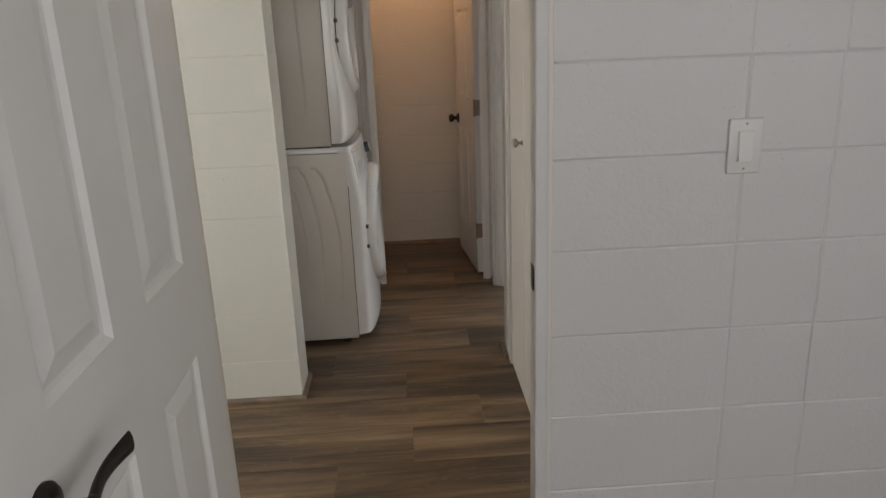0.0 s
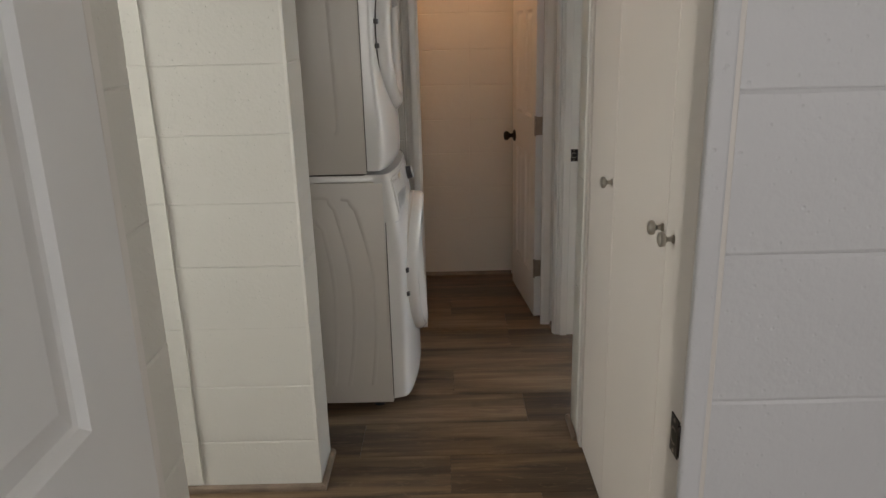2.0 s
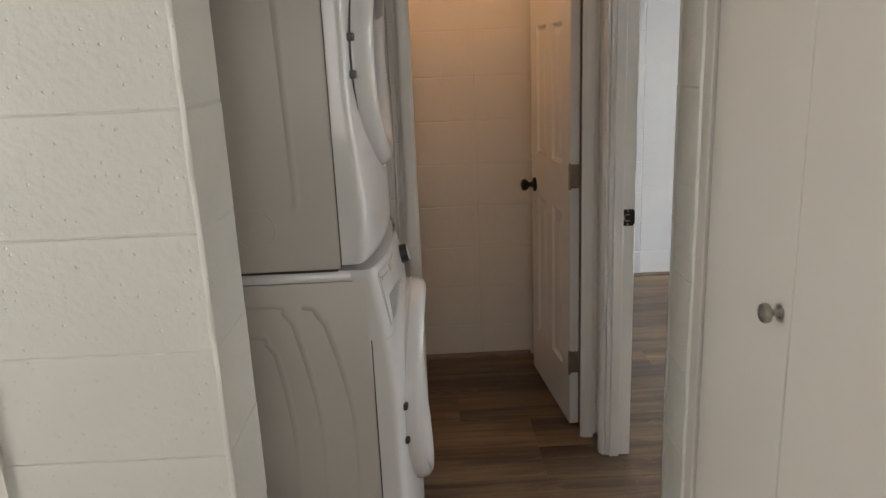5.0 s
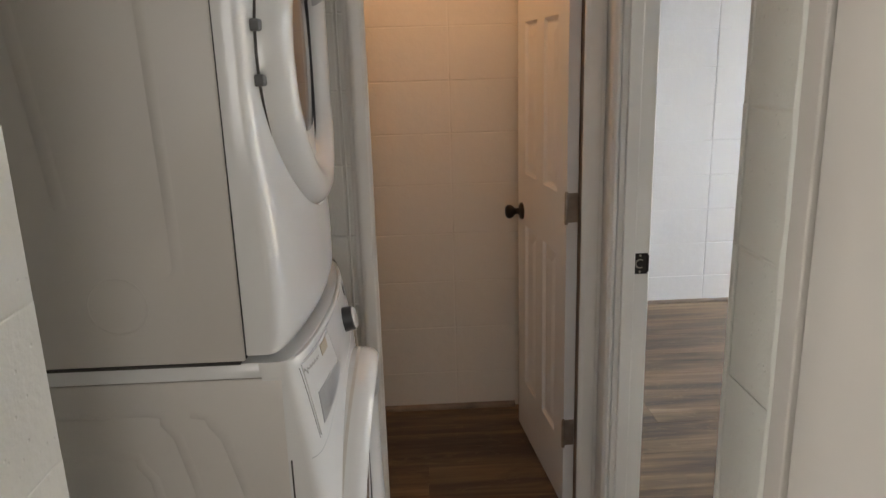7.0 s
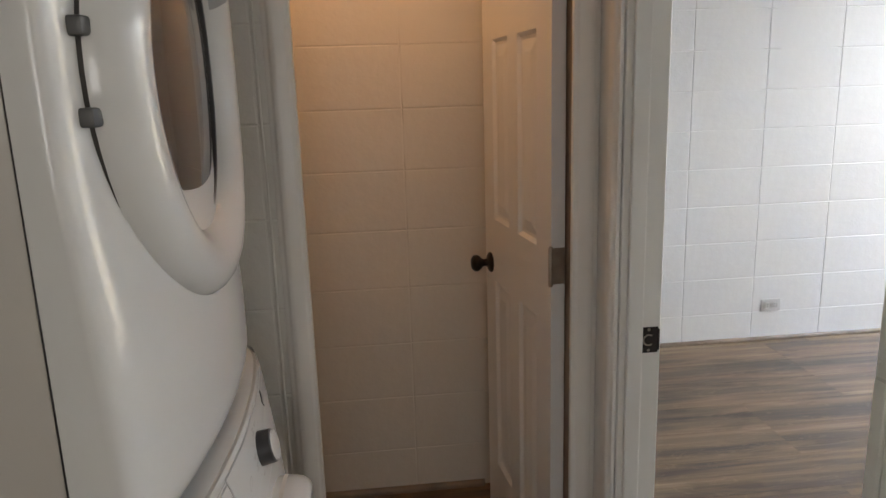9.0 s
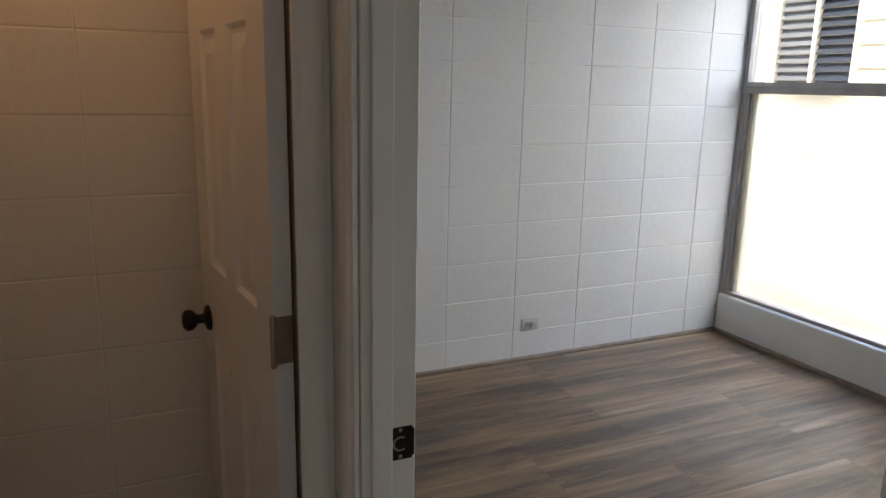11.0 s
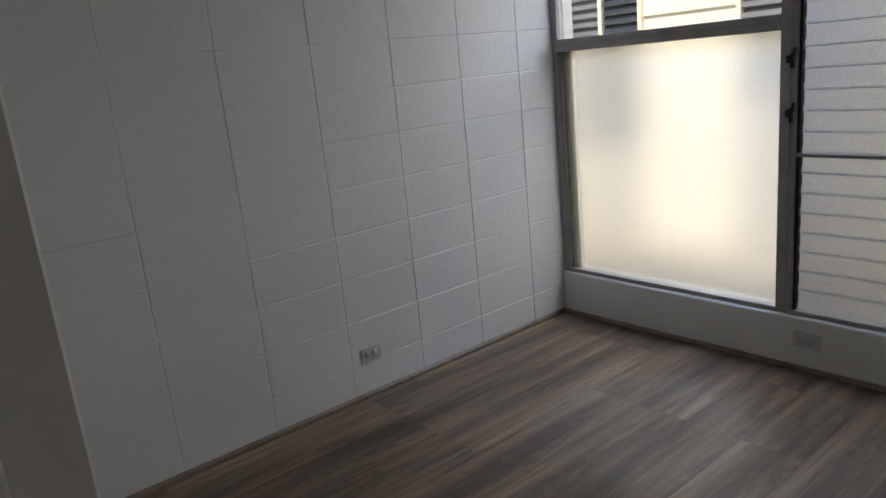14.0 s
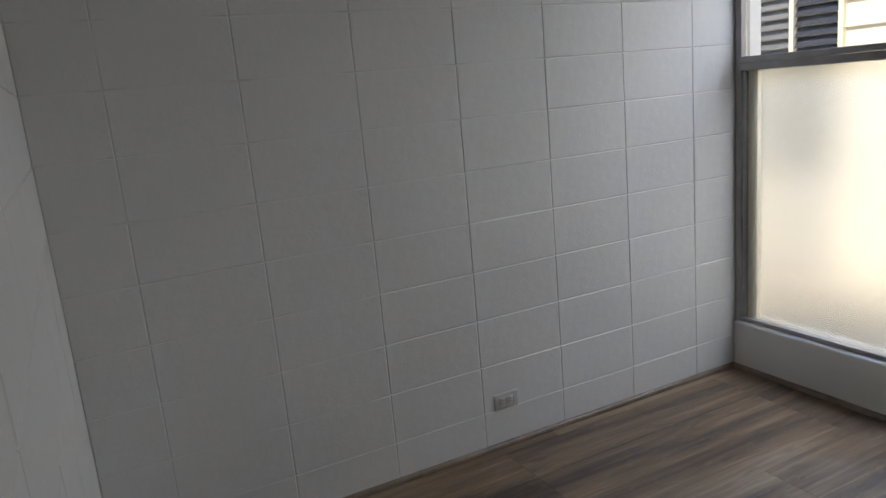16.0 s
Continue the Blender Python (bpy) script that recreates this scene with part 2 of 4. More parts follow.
OBSCURE = glass("obscure_louvre_glass", (0.42, 0.42, 0.42), 0.45, 0.35, (0.30, 0.295, 0.29), speckle=0.35)
EDGE = material("ground_glass_edge", (0.52, 0.51, 0.48), 0.5, vary=0.2, scale=20)
CLEAR = glass("clear_glass", (1, 1, 1), 0.0, 0)
SMOKED = glass("smoked_door_glass", (0.20, 0.20, 0.205), 0.02, 0)


# ---- building tools ----
def add_box(bm, lo, hi, bevel=0.0, seg=1):
    r = bmesh.ops.create_cube(bm, size=1)
    for v in r["verts"]:
        v.co = Vector([lo[i] + (v.co[i] + 0.5) * (hi[i] - lo[i]) for i in range(3)])
    if bevel:
        edges = list({e for v in r["verts"] for e in v.link_edges})
        bmesh.ops.bevel(bm, geom=edges, offset=bevel, segments=seg, affect="EDGES", profile=0.5)


def add_revolve(bm, profile, m=Matrix(), steps=32, cap=False):
    """Profile points (radius, height) turned about local z, laid by m."""
    rings = []
    for r, h in profile:
        if r < 1e-5:
            rings.append([bm.verts.new(m @ Vector((0, 0, h)))])
        else:
            rings.append([bm.verts.new(m @ Vector((r * math.cos(2 * math.pi * i / steps), r * math.sin(2 * math.pi * i / steps), h))) for i in range(steps)])
    for a, b in zip(rings, rings[1:]):
        for i in range(steps):
            j = (i + 1) % steps
            if len(a) == 1 and len(b) == 1:
                continue
            if len(a) == 1:
                bm.faces.new((a[0], b[j], b[i]))
            elif len(b) == 1:
                bm.faces.new((a[i], a[j], b[0]))
            else:
                bm.faces.new((a[i], a[j], b[j], b[i]))


def finish(name, bm, mat, smooth=False):
    bmesh.ops.recalc_face_normals(bm, faces=bm.faces)
    me = bpy.data.meshes.new(name)
    bm.to_mesh(me)
    bm.free()
    if isinstance(mat, (list, tuple)):
        for x in mat:
            me.materials.append(x)
    else:
        me.materials.append(mat)
    if smooth:
        me.polygons.foreach_set("use_smooth", [True] * len(me.polygons))
        me.set_sharp_from_angle(angle=radians(40))
    return me


def mesh_thing(name, bm, mat, label="", category="", group="", kind="", smooth=False):
    return tagged(new(name, finish(name, bm, mat, smooth)), label, category, group, kind)


def part(name, bm, mat, parent, label="", smooth=False):
    ob = new(name, finish(name, bm, mat, smooth))
    ob.parent = parent
    return tagged(ob, label)


def box_thing(name, lo, hi, mat, label="", category="", group="", kind="", bevel=0.0, seg=1):
    bm = bmesh.new()
    add_box(bm, lo, hi, bevel, seg)
    return mesh_thing(name, bm, mat, label, category, group, kind)


def box_part(name, lo, hi, mat, parent, label="", bevel=0.0, seg=1):
    bm = bmesh.new()
    add_box(bm, lo, hi, bevel, seg)
    return part(name, bm, mat, parent, label, smooth=seg > 1)


def empty(name, at, label, category, group="", kind=""):
    ob = new(name)
    ob.location = at
    ob.empty_display_size = 0.1
    return tagged(ob, label, category, group, kind)


# ---- structure ----
TOP = 2.44
Z0 = 0.170
G = 0.004


def wall(name, lo, hi, mat, label):
    return box_thing(name, lo, hi, mat, label, "wall", kind="structure")


floor = box_thing("floor", (-3.3, -2.8, -0.12), (3.8, 6.6, -0.004), SUBFLOOR, "brown wood-look vinyl plank floor running through all rooms", "floor", kind="structure")
ceiling = box_thing("ceiling", (-3.3, -2.8, TOP), (3.8, 6.6, TOP + 0.1), CEIL, "flat white painted ceiling", "ceiling", kind="structure")
# Unseen slab over the rooms; its edge sets how far shade reaches outside.
box_thing("roof", (-3.7, -3.2, TOP + 0.101), (3.74, 7.0, TOP + 0.25), ROOF, "unseen flat grey felt roof, overhang trimmed for the light outside", "roof", kind="structure")

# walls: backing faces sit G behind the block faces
w_front_r = wall("wall_front_room_right", (0.245, 1.595 + G, 0), (2.2, 1.75, TOP), PAINT_FRONT_DIM, "painted concrete block wall beside the entry door")
w_front_l = wall("wall_front_room_left", (-3.2, 1.595 + G, 0), (-0.56 - G, 1.813, TOP), PAINT_FRONT_DIM, "painted concrete block wall on the hinge side")
wall("wall_front_room_head", (-0.56, 1.6, 2.06), (0.245, 1.75, TOP), PAINT_FRONT_DIM, "painted wall above the entry door")
wall("wall_front_room_side", (-2.2, -2.8, 0), (-2.05, 1.595, TOP), PAINT_FRONT_DIM, "plain painted side wall")
wall("wall_front_room_side", (2.2, -2.8, 0), (2.35, 1.8, TOP), PAINT_FRONT_DIM, "plain painted side wall")
wall("wall_front_room_back", (-2.05, -2.8, 0), (2.2, -2.6, TOP), PAINT_FRONT_DIM, "plain painted back wall of the front room")
wall("wall_hall_end", (-3.3, 1.6, 0), (-3.2, 3.065, TOP), PAINT_HALL, "plain painted wall at the end of the side hall")
w_pil = wall("wall_pillar", (-3.2, 2.852 + G, 0), (-0.55 - G, 3.065, TOP), PAINT_HALL, "cream painted block stub wall beside the laundry alcove")
wall("wall_alcove_back", (-1.30, 3.0, 0), (-1.16, 4.3, TOP), PAINT_HALL, "painted wall behind the machines")
w_bathf = wall("wall_bath_front", (-1.16, 4.262 + G, 0), (-0.25, 4.36, TOP), PAINT_HALL, "painted block wall beside the bathroom door")
wall("wall_bath_head", (-0.25, 4.262, 2.06), (0.435, 4.36, TOP), PAINT_HALL, "painted wall above the bathroom door")
w_end = wall("wall_bath_end", (-1.30, 5.105 + G, 0), (0.4496, 5.25, TOP), PAINT_BATH, "painted block end wall of the small bathroom")
w_bl = wall("wall_bath_side", (-0.45, 4.36, 0), (-0.341, 5.105, TOP), SUBGROUT, "tan tiled side wall of the bathroom")
wall("wall_bath_bedroom", (0.45, 4.2625, 0), (0.53, 5.25, TOP), PAINT_BATH, "painted wall between bathroom and bedroom")
w_bedl = wall("wall_bedroom_left", (0.455, 4.45, 0), (0.585 - G, 6.337, TOP), PAINT_BED, "white painted block side wall of the bedroom")
wall("wall_jamb_core", (0.437, 4.125, 0), (0.526, 4.262, TOP), TRIM, "painted wall end between the two doorways")
w_far = wall("wall_bedroom_far", (0.45, 6.337 + G, 0), (3.7, 6.5, TOP), PAINT_BED, "long white painted concrete block wall")
w_near = wall("wall_bedroom_near", (0.365 + G, 3.067, 0), (3.5, 3.262, TOP), PAINT_HALL, "painted block wall ending in a pier beside the closet")
wall("wall_bedroom_head", (0.37, 3.25, 2.06), (0.53, 4.1, TOP), PAINT_HALL, "painted wall above the bedroom doorway")
wall("wall_closet_back", (0.95, 1.75, 0), (1.05, 3.067, TOP), PAINT_HALL, "plain wall at the back of the closet")
wall("wall_closet_head", (0.372, 1.75, 2.04), (0.95, 3.067, TOP), PAINT_HALL, "plain painted wall above the closet doors")

# window wall: low parapet with a rounded sill, solid piece beyond the louvres, head
bm = bmesh.new()
add_box(bm, (3.50, 3.262, 0), (3.66, 6.337, 0.246), 0.014, 3)
mesh_thing("wall_window_low", bm, SMOOTH, "low white plastered wall under the window with rounded sill", "wall", kind="structure", smooth=True)
wall("wall_window_head", (3.50, 3.25, 2.25), (3.66, 6.337, TOP), SMOOTH, "white wall above the window")
wall("wall_window_end", (3.50, 3.25, 0.246), (3.66, 3.55, 2.25), SMOOTH, "white wall at the end of the window")


def cuts(a, b, first, step):
    """Joints from a to b through the place first."""
    k = first - step * math.floor((first - a) / step)
    out = [a]
    while k < b - 0.03:
        if k > a + 0.03:
            out.append(k)
        k += step
    return out + [b]


BLOCKS = {}
frng = random.Random(21)
rng = random.Random(4)


def block_mesh(w, h, mat, faint=0):
    """A painted block face w by h: rounded arrises and slightly uneven rim, 4 mm proud of the joint."""
    weak = rng.random() < 0.3
    key = (round(w, 3), round(h, 3), mat.name, rng.randrange(3), weak, faint)
    if key in BLOCKS:
        return BLOCKS[key]
    bm = bmesh.new()
    j, d = 0.00006, G
    nx, nz = max(2, round(w / 0.07)), max(2, round(h / 0.07))

    def loop(ins, y, wob):
        pts = []
        for i in range(nx):
            pts.append((ins + (w - 2 * ins) * i / nx, ins))
        for i in range(nz):
            pts.append((w - ins, ins + (h - 2 * ins) * i / nz))
        for i in range(nx):
            pts.append((w - ins - (w - 2 * ins) * i / nx, h - ins))
        for i in range(nz):
            pts.append((ins, h - ins - (h - 2 * ins) * i / nz))
        out = []
        for x, z in pts:
            flat = (faint == 1 and wide * 2 < x < w - wide * 2) or (faint == 2 and wide * 2 < z < h - wide * 2)
            out.append(bm.verts.new((x + rng.uniform(-wob, wob), min(y, -d * 0.93) if flat and y < 0 else y, z + rng.uniform(-wob, wob))))
        return out

    low, wide = (0.55, 0.0042) if faint > 1 else (0.80, 0.0025) if weak and mat is not PAINT_BED else (0.22, 0.0040) if mat is PAINT_BED else (0.46, 0.0046)
    loops = [loop(j, 0.0, 0), loop(j, -d * low, 0), loop(j + wide * 0.35, -d * (low * 0.7 + 0.3), 0.0003), loop(j + wide, -d, 0.0008)]
    for a, b in zip(loops, loops[1:]):
        for i in range(len(a)):
            k = (i + 1) % len(a)
            bm.faces.new((a[i], a[k], b[k], b[i]))
    bm.faces.new(loops[-1])
    bmesh.ops.recalc_face_normals(bm, faces=bm.faces)
    me = bpy.data.meshes.new("block")
    bm.to_mesh(me)
    bm.free()
    me.materials.append(mat)
    BLOCKS[key] = me
    return me


def lay_blocks(parent, mat, m, us, zlo=0.0, z0=Z0, ztop=2.44, holes=(), faint=lambda u, z: 0.0):
    """Blocks on a wall. m: pose whose x runs along the wall, whose y points into it, origin at floor level on the face."""
    zs = cuts(zlo, ztop, z0, 0.2032)
    for ua, ub in zip(us, us[1:]):
        for za, zb in zip(zs, zs[1:]):
            if any(ua >= h[0] - 0.01 and ub <= h[1] + 0.01 and za >= h[2] - 0.01 and zb <= h[3] + 0.01 for h in holes):
                continue
            ob = new("block", block_mesh(ub - ua, zb - za, mat, 2 * (faint(ua, za) > 1) or frng.random() < faint(ua, za)))
            ob.parent = parent
            ob.matrix_basis = m @ pose(ua, G + rng.uniform(-0.0007, 0.0009), za)


def all_blocks():
    lay_blocks(w_far, PAINT_BED, pose(0, 6.337, 0), cuts(0.585, 3.5, 2.028, 0.406), faint=lambda u, z: 0.95 if u < 1.3 else 0.85 if u < 2.0 and z > 0.5 else 0.45 if u < 2.4 and z > 0.9 else 0.1)
    lay_blocks(w_bedl, PAINT_BED, pose(0.585, 0, 0, rz=90), cuts(4.45, 6.337, 5.93, 0.406))
    lay_blocks(w_end, PAINT_BATH, pose(0, 5.105, 0), cuts(-0.335, 0.45, 0.05, 0.406), faint=lambda u, z: 2)
    lay_blocks(w_pil, PAINT_HALL, pose(0, 2.852, 0), [-3.2, -2.98, -2.573, -2.167, -1.761, -1.355, -0.949, -0.55], z0=0.185)
    lay_blocks(w_pil, PAINT_HALL, pose(-0.55, 0, 0, rz=90), [2.852, 3.065], z0=0.185)
    lay_blocks(w_front_l, PAINT_HALL, pose(-0.56, 0, 0, rz=90), [1.604, 1.813], z0=0.185)
    lay_blocks(w_bathf, PAINT_ALCOVE, pose(0, 4.262, 0), cuts(-1.16, -0.30, -0.30, 0.406) + [-0.25], faint=lambda u, z: 2)
    lay_blocks(w_near, PAINT_HALL, pose(0.365, 0, 0, rz=-90) @ pose(0, 0, 0), [-3.262, -3.243, -3.112])
    lay_blocks(w_front_r, PAINT_FRONT_DIM, pose(0, 1.595, 0), [0.2345, 0.657, 0.857, 1.263, 1.669, 2.075, 2.2], z0=0.175)
    lay_blocks(w_front_l, PAINT_FRONT_DIM, pose(0, 1.595, 0), cuts(-2.05, -0.56, -0.966, 0.406), z0=0.175)


def all_tiles():
    """Tan wall tiles, 0.15 m square, on the bathroom side wall."""
    bm = bmesh.new()
    add_box(bm, (0, 0, 0), (0.004, 0.147, 0.147), 0.0012)
    me = finish("tile", bm, TILE)
    for i in range(5):
        for k in range(16):
            ob = new("tile", me)
            ob.parent = w_bl
            ob.location = (-0.3405, 4.3615 + i * 0.149, 0.02 + k * 0.15)


# planks
def all_planks():
    """Wood-look planks, 0.23 by 1.22 m, running along x with staggered ends."""
    W, Lp = 0.2315, 1.22
    prng = random.Random(9)
    made = {}
    row = 0
    y = 2.5700 - 7 * W
    fixed = {7: 0.19, 8: -0.11, 9: -0.44}
    while y < 6.34:
        x0, x1 = (-1.16, 3.52) if y > 3.05 else (-1.16, 0.95)
        x = x0 - prng.choice((0.15, 0.42, 0.66, 0.93, 1.08))
        if row in fixed:
            x = fixed[row] - 2 * Lp
        while x < x1:
            a, b = max(x, x0), min(x + Lp, x1)
            if b - a > 0.03:
                key = round(b - a, 3)
                if key not in made:
                    bm = bmesh.new()
                    c = 0.0005
                    w = b - a
                    lo = [bm.verts.new(p) for p in ((0.0004, 0.0004, -0.004), (w - 0.0004, 0.0004, -0.004), (w - 0.0004, W - 0.0004, -0.004), (0.0004, W - 0.0004, -0.004))]
                    md = [bm.verts.new(p) for p in ((0.0004, 0.0004, -0.0012), (w - 0.0004, 0.0004, -0.0012), (w - 0.0004, W - 0.0004, -0.0012), (0.0004, W - 0.0004, -0.0012))]
                    hi = [bm.verts.new(p) for p in ((c, c, 0), (w - c, c, 0), (w - c, W - c, 0), (c, W - c, 0))]
                    for p, q in ((lo, md), (md, hi)):
                        for i in range(4):
                            k = (i + 1) % 4
                            bm.faces.new((p[i], p[k], q[k], q[i]))
                    bm.faces.new(hi)
                    made[key] = finish("plank", bm, PLANK)
                ob = new("plank", made[key])
                ob.parent = floor
                ob.location = (a, y, 0)
            x += Lp
        y += W
        row += 1


# baseboard strips: small quarter-round trim
def base_strip(a, b, out, w=0.016, h=0.022):
    """Trim from a to b along the foot of a wall, out: unit vector away from the wall."""
    a, b, out = Vector((*a, 0)), Vector((*b, 0)), Vector((*out, 0))
    bm = bmesh.new()
    prof = [(0, 0), (w, 0), (w, h * 0.45), (w * 0.86, h * 0.72), (w * 0.5, h * 0.93), (0, h)]
    rings = [[bm.verts.new(p + out * o + Vector((0, 0, z))) for o, z in prof] for p in (a, b)]
    for i in range(len(prof)):
        k = (i + 1) % len(prof)
        bm.faces.new((rings[0][i], rings[0][k], rings[1][k], rings[1][i]))
    bm.faces.new(rings[0])
    bm.faces.new(rings[1])
    return mesh_thing("baseboard", bm, BASE, "slim taupe wood-look quarter-round along the foot of the wall", "baseboard", "floor trim", "structure")


base_strip((0.60, 6.335), (3.499, 6.335), (0, -1))
base_strip((3.499, 3.25), (3.499, 6.335), (-1, 0))
base_strip((0.587, 4.452), (0.587, 6.335), (1, 0))
base_strip((-0.345, 5.103), (0.30, 5.103), (0, -1))
base_strip((-3.2, 2.850), (-0.534, 2.850), (0, -1))
base_strip((-0.548, 2.836), (-0.548, 3.065), (1, 0))
base_strip((0.363, 3.112), (0.363, 3.278), (-1, 0))
base_strip((0.349, 3.264), (0.50, 3.264), (0, 1))
base_strip((0.437, 4.14), (0.437, 4.24), (-1, 0))
base_strip((-1.16, 4.26), (-0.25, 4.26), (0, -1))


def casing(name, lo, hi, along, face, label, mat=TRIM, steps=((0, 0.55), (0.25, 1.0), (0.72, 0.8), (1, 0.45))):
    """Upright moulded casing. along: the axis of its width, face: the axis and sign of its thickness; steps give its profile."""
    bm = bmesh.new()
    ax = 0 if along[-1] == "x" else 1
    fa = 1 - ax
    flip, s = along[0] == "-", face
    w, t = hi[ax] - lo[ax], hi[fa] - lo[fa]
    pts = []
    for u, v in steps:
        u = 1 - u if flip else u
        pts.append((lo[ax] + u * w, (lo[fa] + v * t) if s > 0 else (hi[fa] - v * t)))
    back = lo[fa] if s > 0 else hi[fa]
    pts = [(pts[0][0], back)] + pts + [(pts[-1][0], back)]
    rings = []
    for z in (lo[2], hi[2]):
        rings.append([bm.verts.new((p[0], p[1], z) if ax == 0 else (p[1], p[0], z)) for p in pts])
    n = len(pts)
    for i in range(n):
        k = (i + 1) % n
        bm.faces.new((rings[0][i], rings[0][k], rings[1][k], rings[1][i]))
    bm.faces.new(rings[0])
    bm.faces.new(rings[1])
    edges = [e for e in bm.edges if abs(e.verts[0].co.z - e.verts[1].co.z) > 1]
    bmesh.ops.bevel(bm, geom=edges, offset=0.0025, segments=2, affect="EDGES", profile=0.5)
    return mesh_thing(name, bm, mat, label, "door casing", kind="structure", smooth=True)


OGEE = ((0, 0.55), (0.18, 0.62), (0.24, 0.9), (0.4, 1.0), (0.8, 0.92), (0.9, 0.66), (1, 0.6))
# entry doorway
# Jamb and lining take the toned-down closet colour to look less bright.
box_thing("door_jamb", (0.205, 1.592, 0), (0.2445, 1.646, 2.04), LEAFP_DIM, "white painted door jamb with strike plate", "door jamb", kind="structure", bevel=0.002)
box_thing("door_jamb", (-0.5595, 1.582, 0), (-0.503, 1.602, 2.04), TRIM, "white painted door jamb on the hinge side", "door jamb", kind="structure", bevel=0.002)
box_thing("door_jamb_head", (-0.5595, 1.592, 2.04), (0.2445, 1.75, 2.06), TRIM, "white painted head of the door frame", "door jamb", kind="structure")
# This white casing takes the dimmed wall colour to look less bright.
casing("door_casing", (0.2045, 1.580, 0), (0.2335, 1.5915, 2.09), "x", -1, "flat white door casing beside the block wall", PAINT_FRONT_DIM, ((0, 0.8), (0.12, 1.0), (0.9, 1.0), (1, 0.85)))
box_thing("door_jamb", (0.231, 1.6465, 0), (0.2446, 1.7485, 2.04), LEAFP_DIM, "white painted inner lining of the entry doorway", "door jamb", kind="structure", bevel=0.002)
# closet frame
box_thing("closet_jamb", (0.370, 1.7505, 0), (0.395, 1.788, 2.04), LEAFP_DIM, "white painted closet frame upright", "closet frame", kind="structure", bevel=0.002)
box_thing("closet_jamb", (0.3645, 3.066, 0), (0.395, 3.110, 2.04), LEAFP_DIM, "white painted closet frame upright beside the block pier", "closet frame", kind="structure", bevel=0.003, seg=2)
# bathroom doorway
casing("door_casing", (-0.276, 4.244, 0), (-0.217, 4.2615, 2.09), "x", -1, "white moulded casing of the bathroom doorway", steps=OGEE)
box_thing("door_jamb", (-0.2498, 4.2625, 0), (-0.224, 4.36, 2.04), TRIM, "white painted bathroom door jamb", "door jamb", kind="structure", bevel=0.002)
casing("door_casing", (0.376, 4.244, 0), (0.436, 4.2615, 2.09), "-x", -1, "white moulded casing beside the bathroom hinges", steps=OGEE)
box_thing("door_jamb", (0.382, 4.2625, 0), (0.4195, 4.288, 2.04), TRIM, "white painted bathroom door jamb with hinges", "door jamb", kind="structure", bevel=0.002)
# Added filler block; the warm light of the gap is in its colour.
box_thing("door_rebate", (0.392, 4.289, 0), (0.449, 4.385, 2.04), GAP_WARM, "added filler behind the bathroom hinges, coloured like warm bath light", "door jamb", kind="structure")
# bedroom doorway, strike side
box_thing("door_jamb", (0.438, 4.106, 0), (0.530, 4.1245, 2.04), TRIM, "white painted bedroom door jamb with strike plate", "door jamb", kind="structure", bevel=0.002)
box_thing("door_stop", (0.452, 4.094, 0), (0.487, 4.1055, 2.04), TRIM, "white door stop on the bedroom jamb", "door stop", kind="structure", bevel=0.003, seg=2)
casing("door_casing", (0.419, 4.110, 0), (0.4365, 4.168, 2.09), "y", -1, "white moulded casing of the bedroom doorway facing the hall", steps=OGEE)


# raised wavy seams of thick paint and caulk
def paint_seam(m, label, w=0.0042, h=0.0062, ztop=2.43, wander=0.0035, seed=1.3, mat=None):
    """A bead along z in the pose m: x across the bead, -y away from the wall."""
    bm = bmesh.new()
    prev = None
    count = round(ztop / 0.012)
    for k in range(count + 1):
        z = 0.028 + (ztop - 0.028) * k / count
        c = wander * noise.noise(Vector((seed, 4.0, z * 2.4))) + wander * 0.4 * noise.noise(Vector((seed + 6, 2.0, z * 17)))
        wdt = w * (1 + 0.45 * noise.noise(Vector((seed + 2, 9.0, z * 11))))
        tall = h * (1 + 0.5 * noise.noise(Vector((seed + 3, 1.0, z * 19))))
        q = [bm.verts.new(m @ Vector((c + u * wdt, -v * tall, z))) for u, v in ((-1, -0.3), (-0.55, 0.65), (0, 1.0), (0.55, 0.68), (1, -0.3))]
        if prev:
            for i in range(4):
                bm.faces.new((prev[i], prev[i + 1], q[i + 1], q[i]))
        prev = q
    return mesh_thing("caulk_seam", bm, mat or PAINT_HALL, label, "caulk seam", kind="structure", smooth=True)


paint_seam(pose(-0.949, 2.852, 0), "wavy raised painted caulk seam on the block wall")
paint_seam(pose(-0.5512, 2.8532, 0, rz=45), "lumpy painted bead on the corner of the stub wall", 0.0060, 0.0058, wander=0.0015, seed=4.1)
paint_seam(pose(0.3645, 3.1115, 0, rz=-90), "thick wavy painted caulk seam beside the closet frame", 0.0046, 0.0046, 2.03, 0.0030, 5.3)
paint_seam(pose(0.3645, 3.2445, 0, rz=-90), "thin painted seam near the corner of the block pier", 0.0020, 0.0014, 2.03, 0.0015, 8.3)
paint_seam(pose(-0.292, 4.2615, 0), "wavy painted caulk seam beside the bathroom casing", 0.0032, 0.0026, 2.09, 0.0030, 3.7, PAINT_ALCOVE)

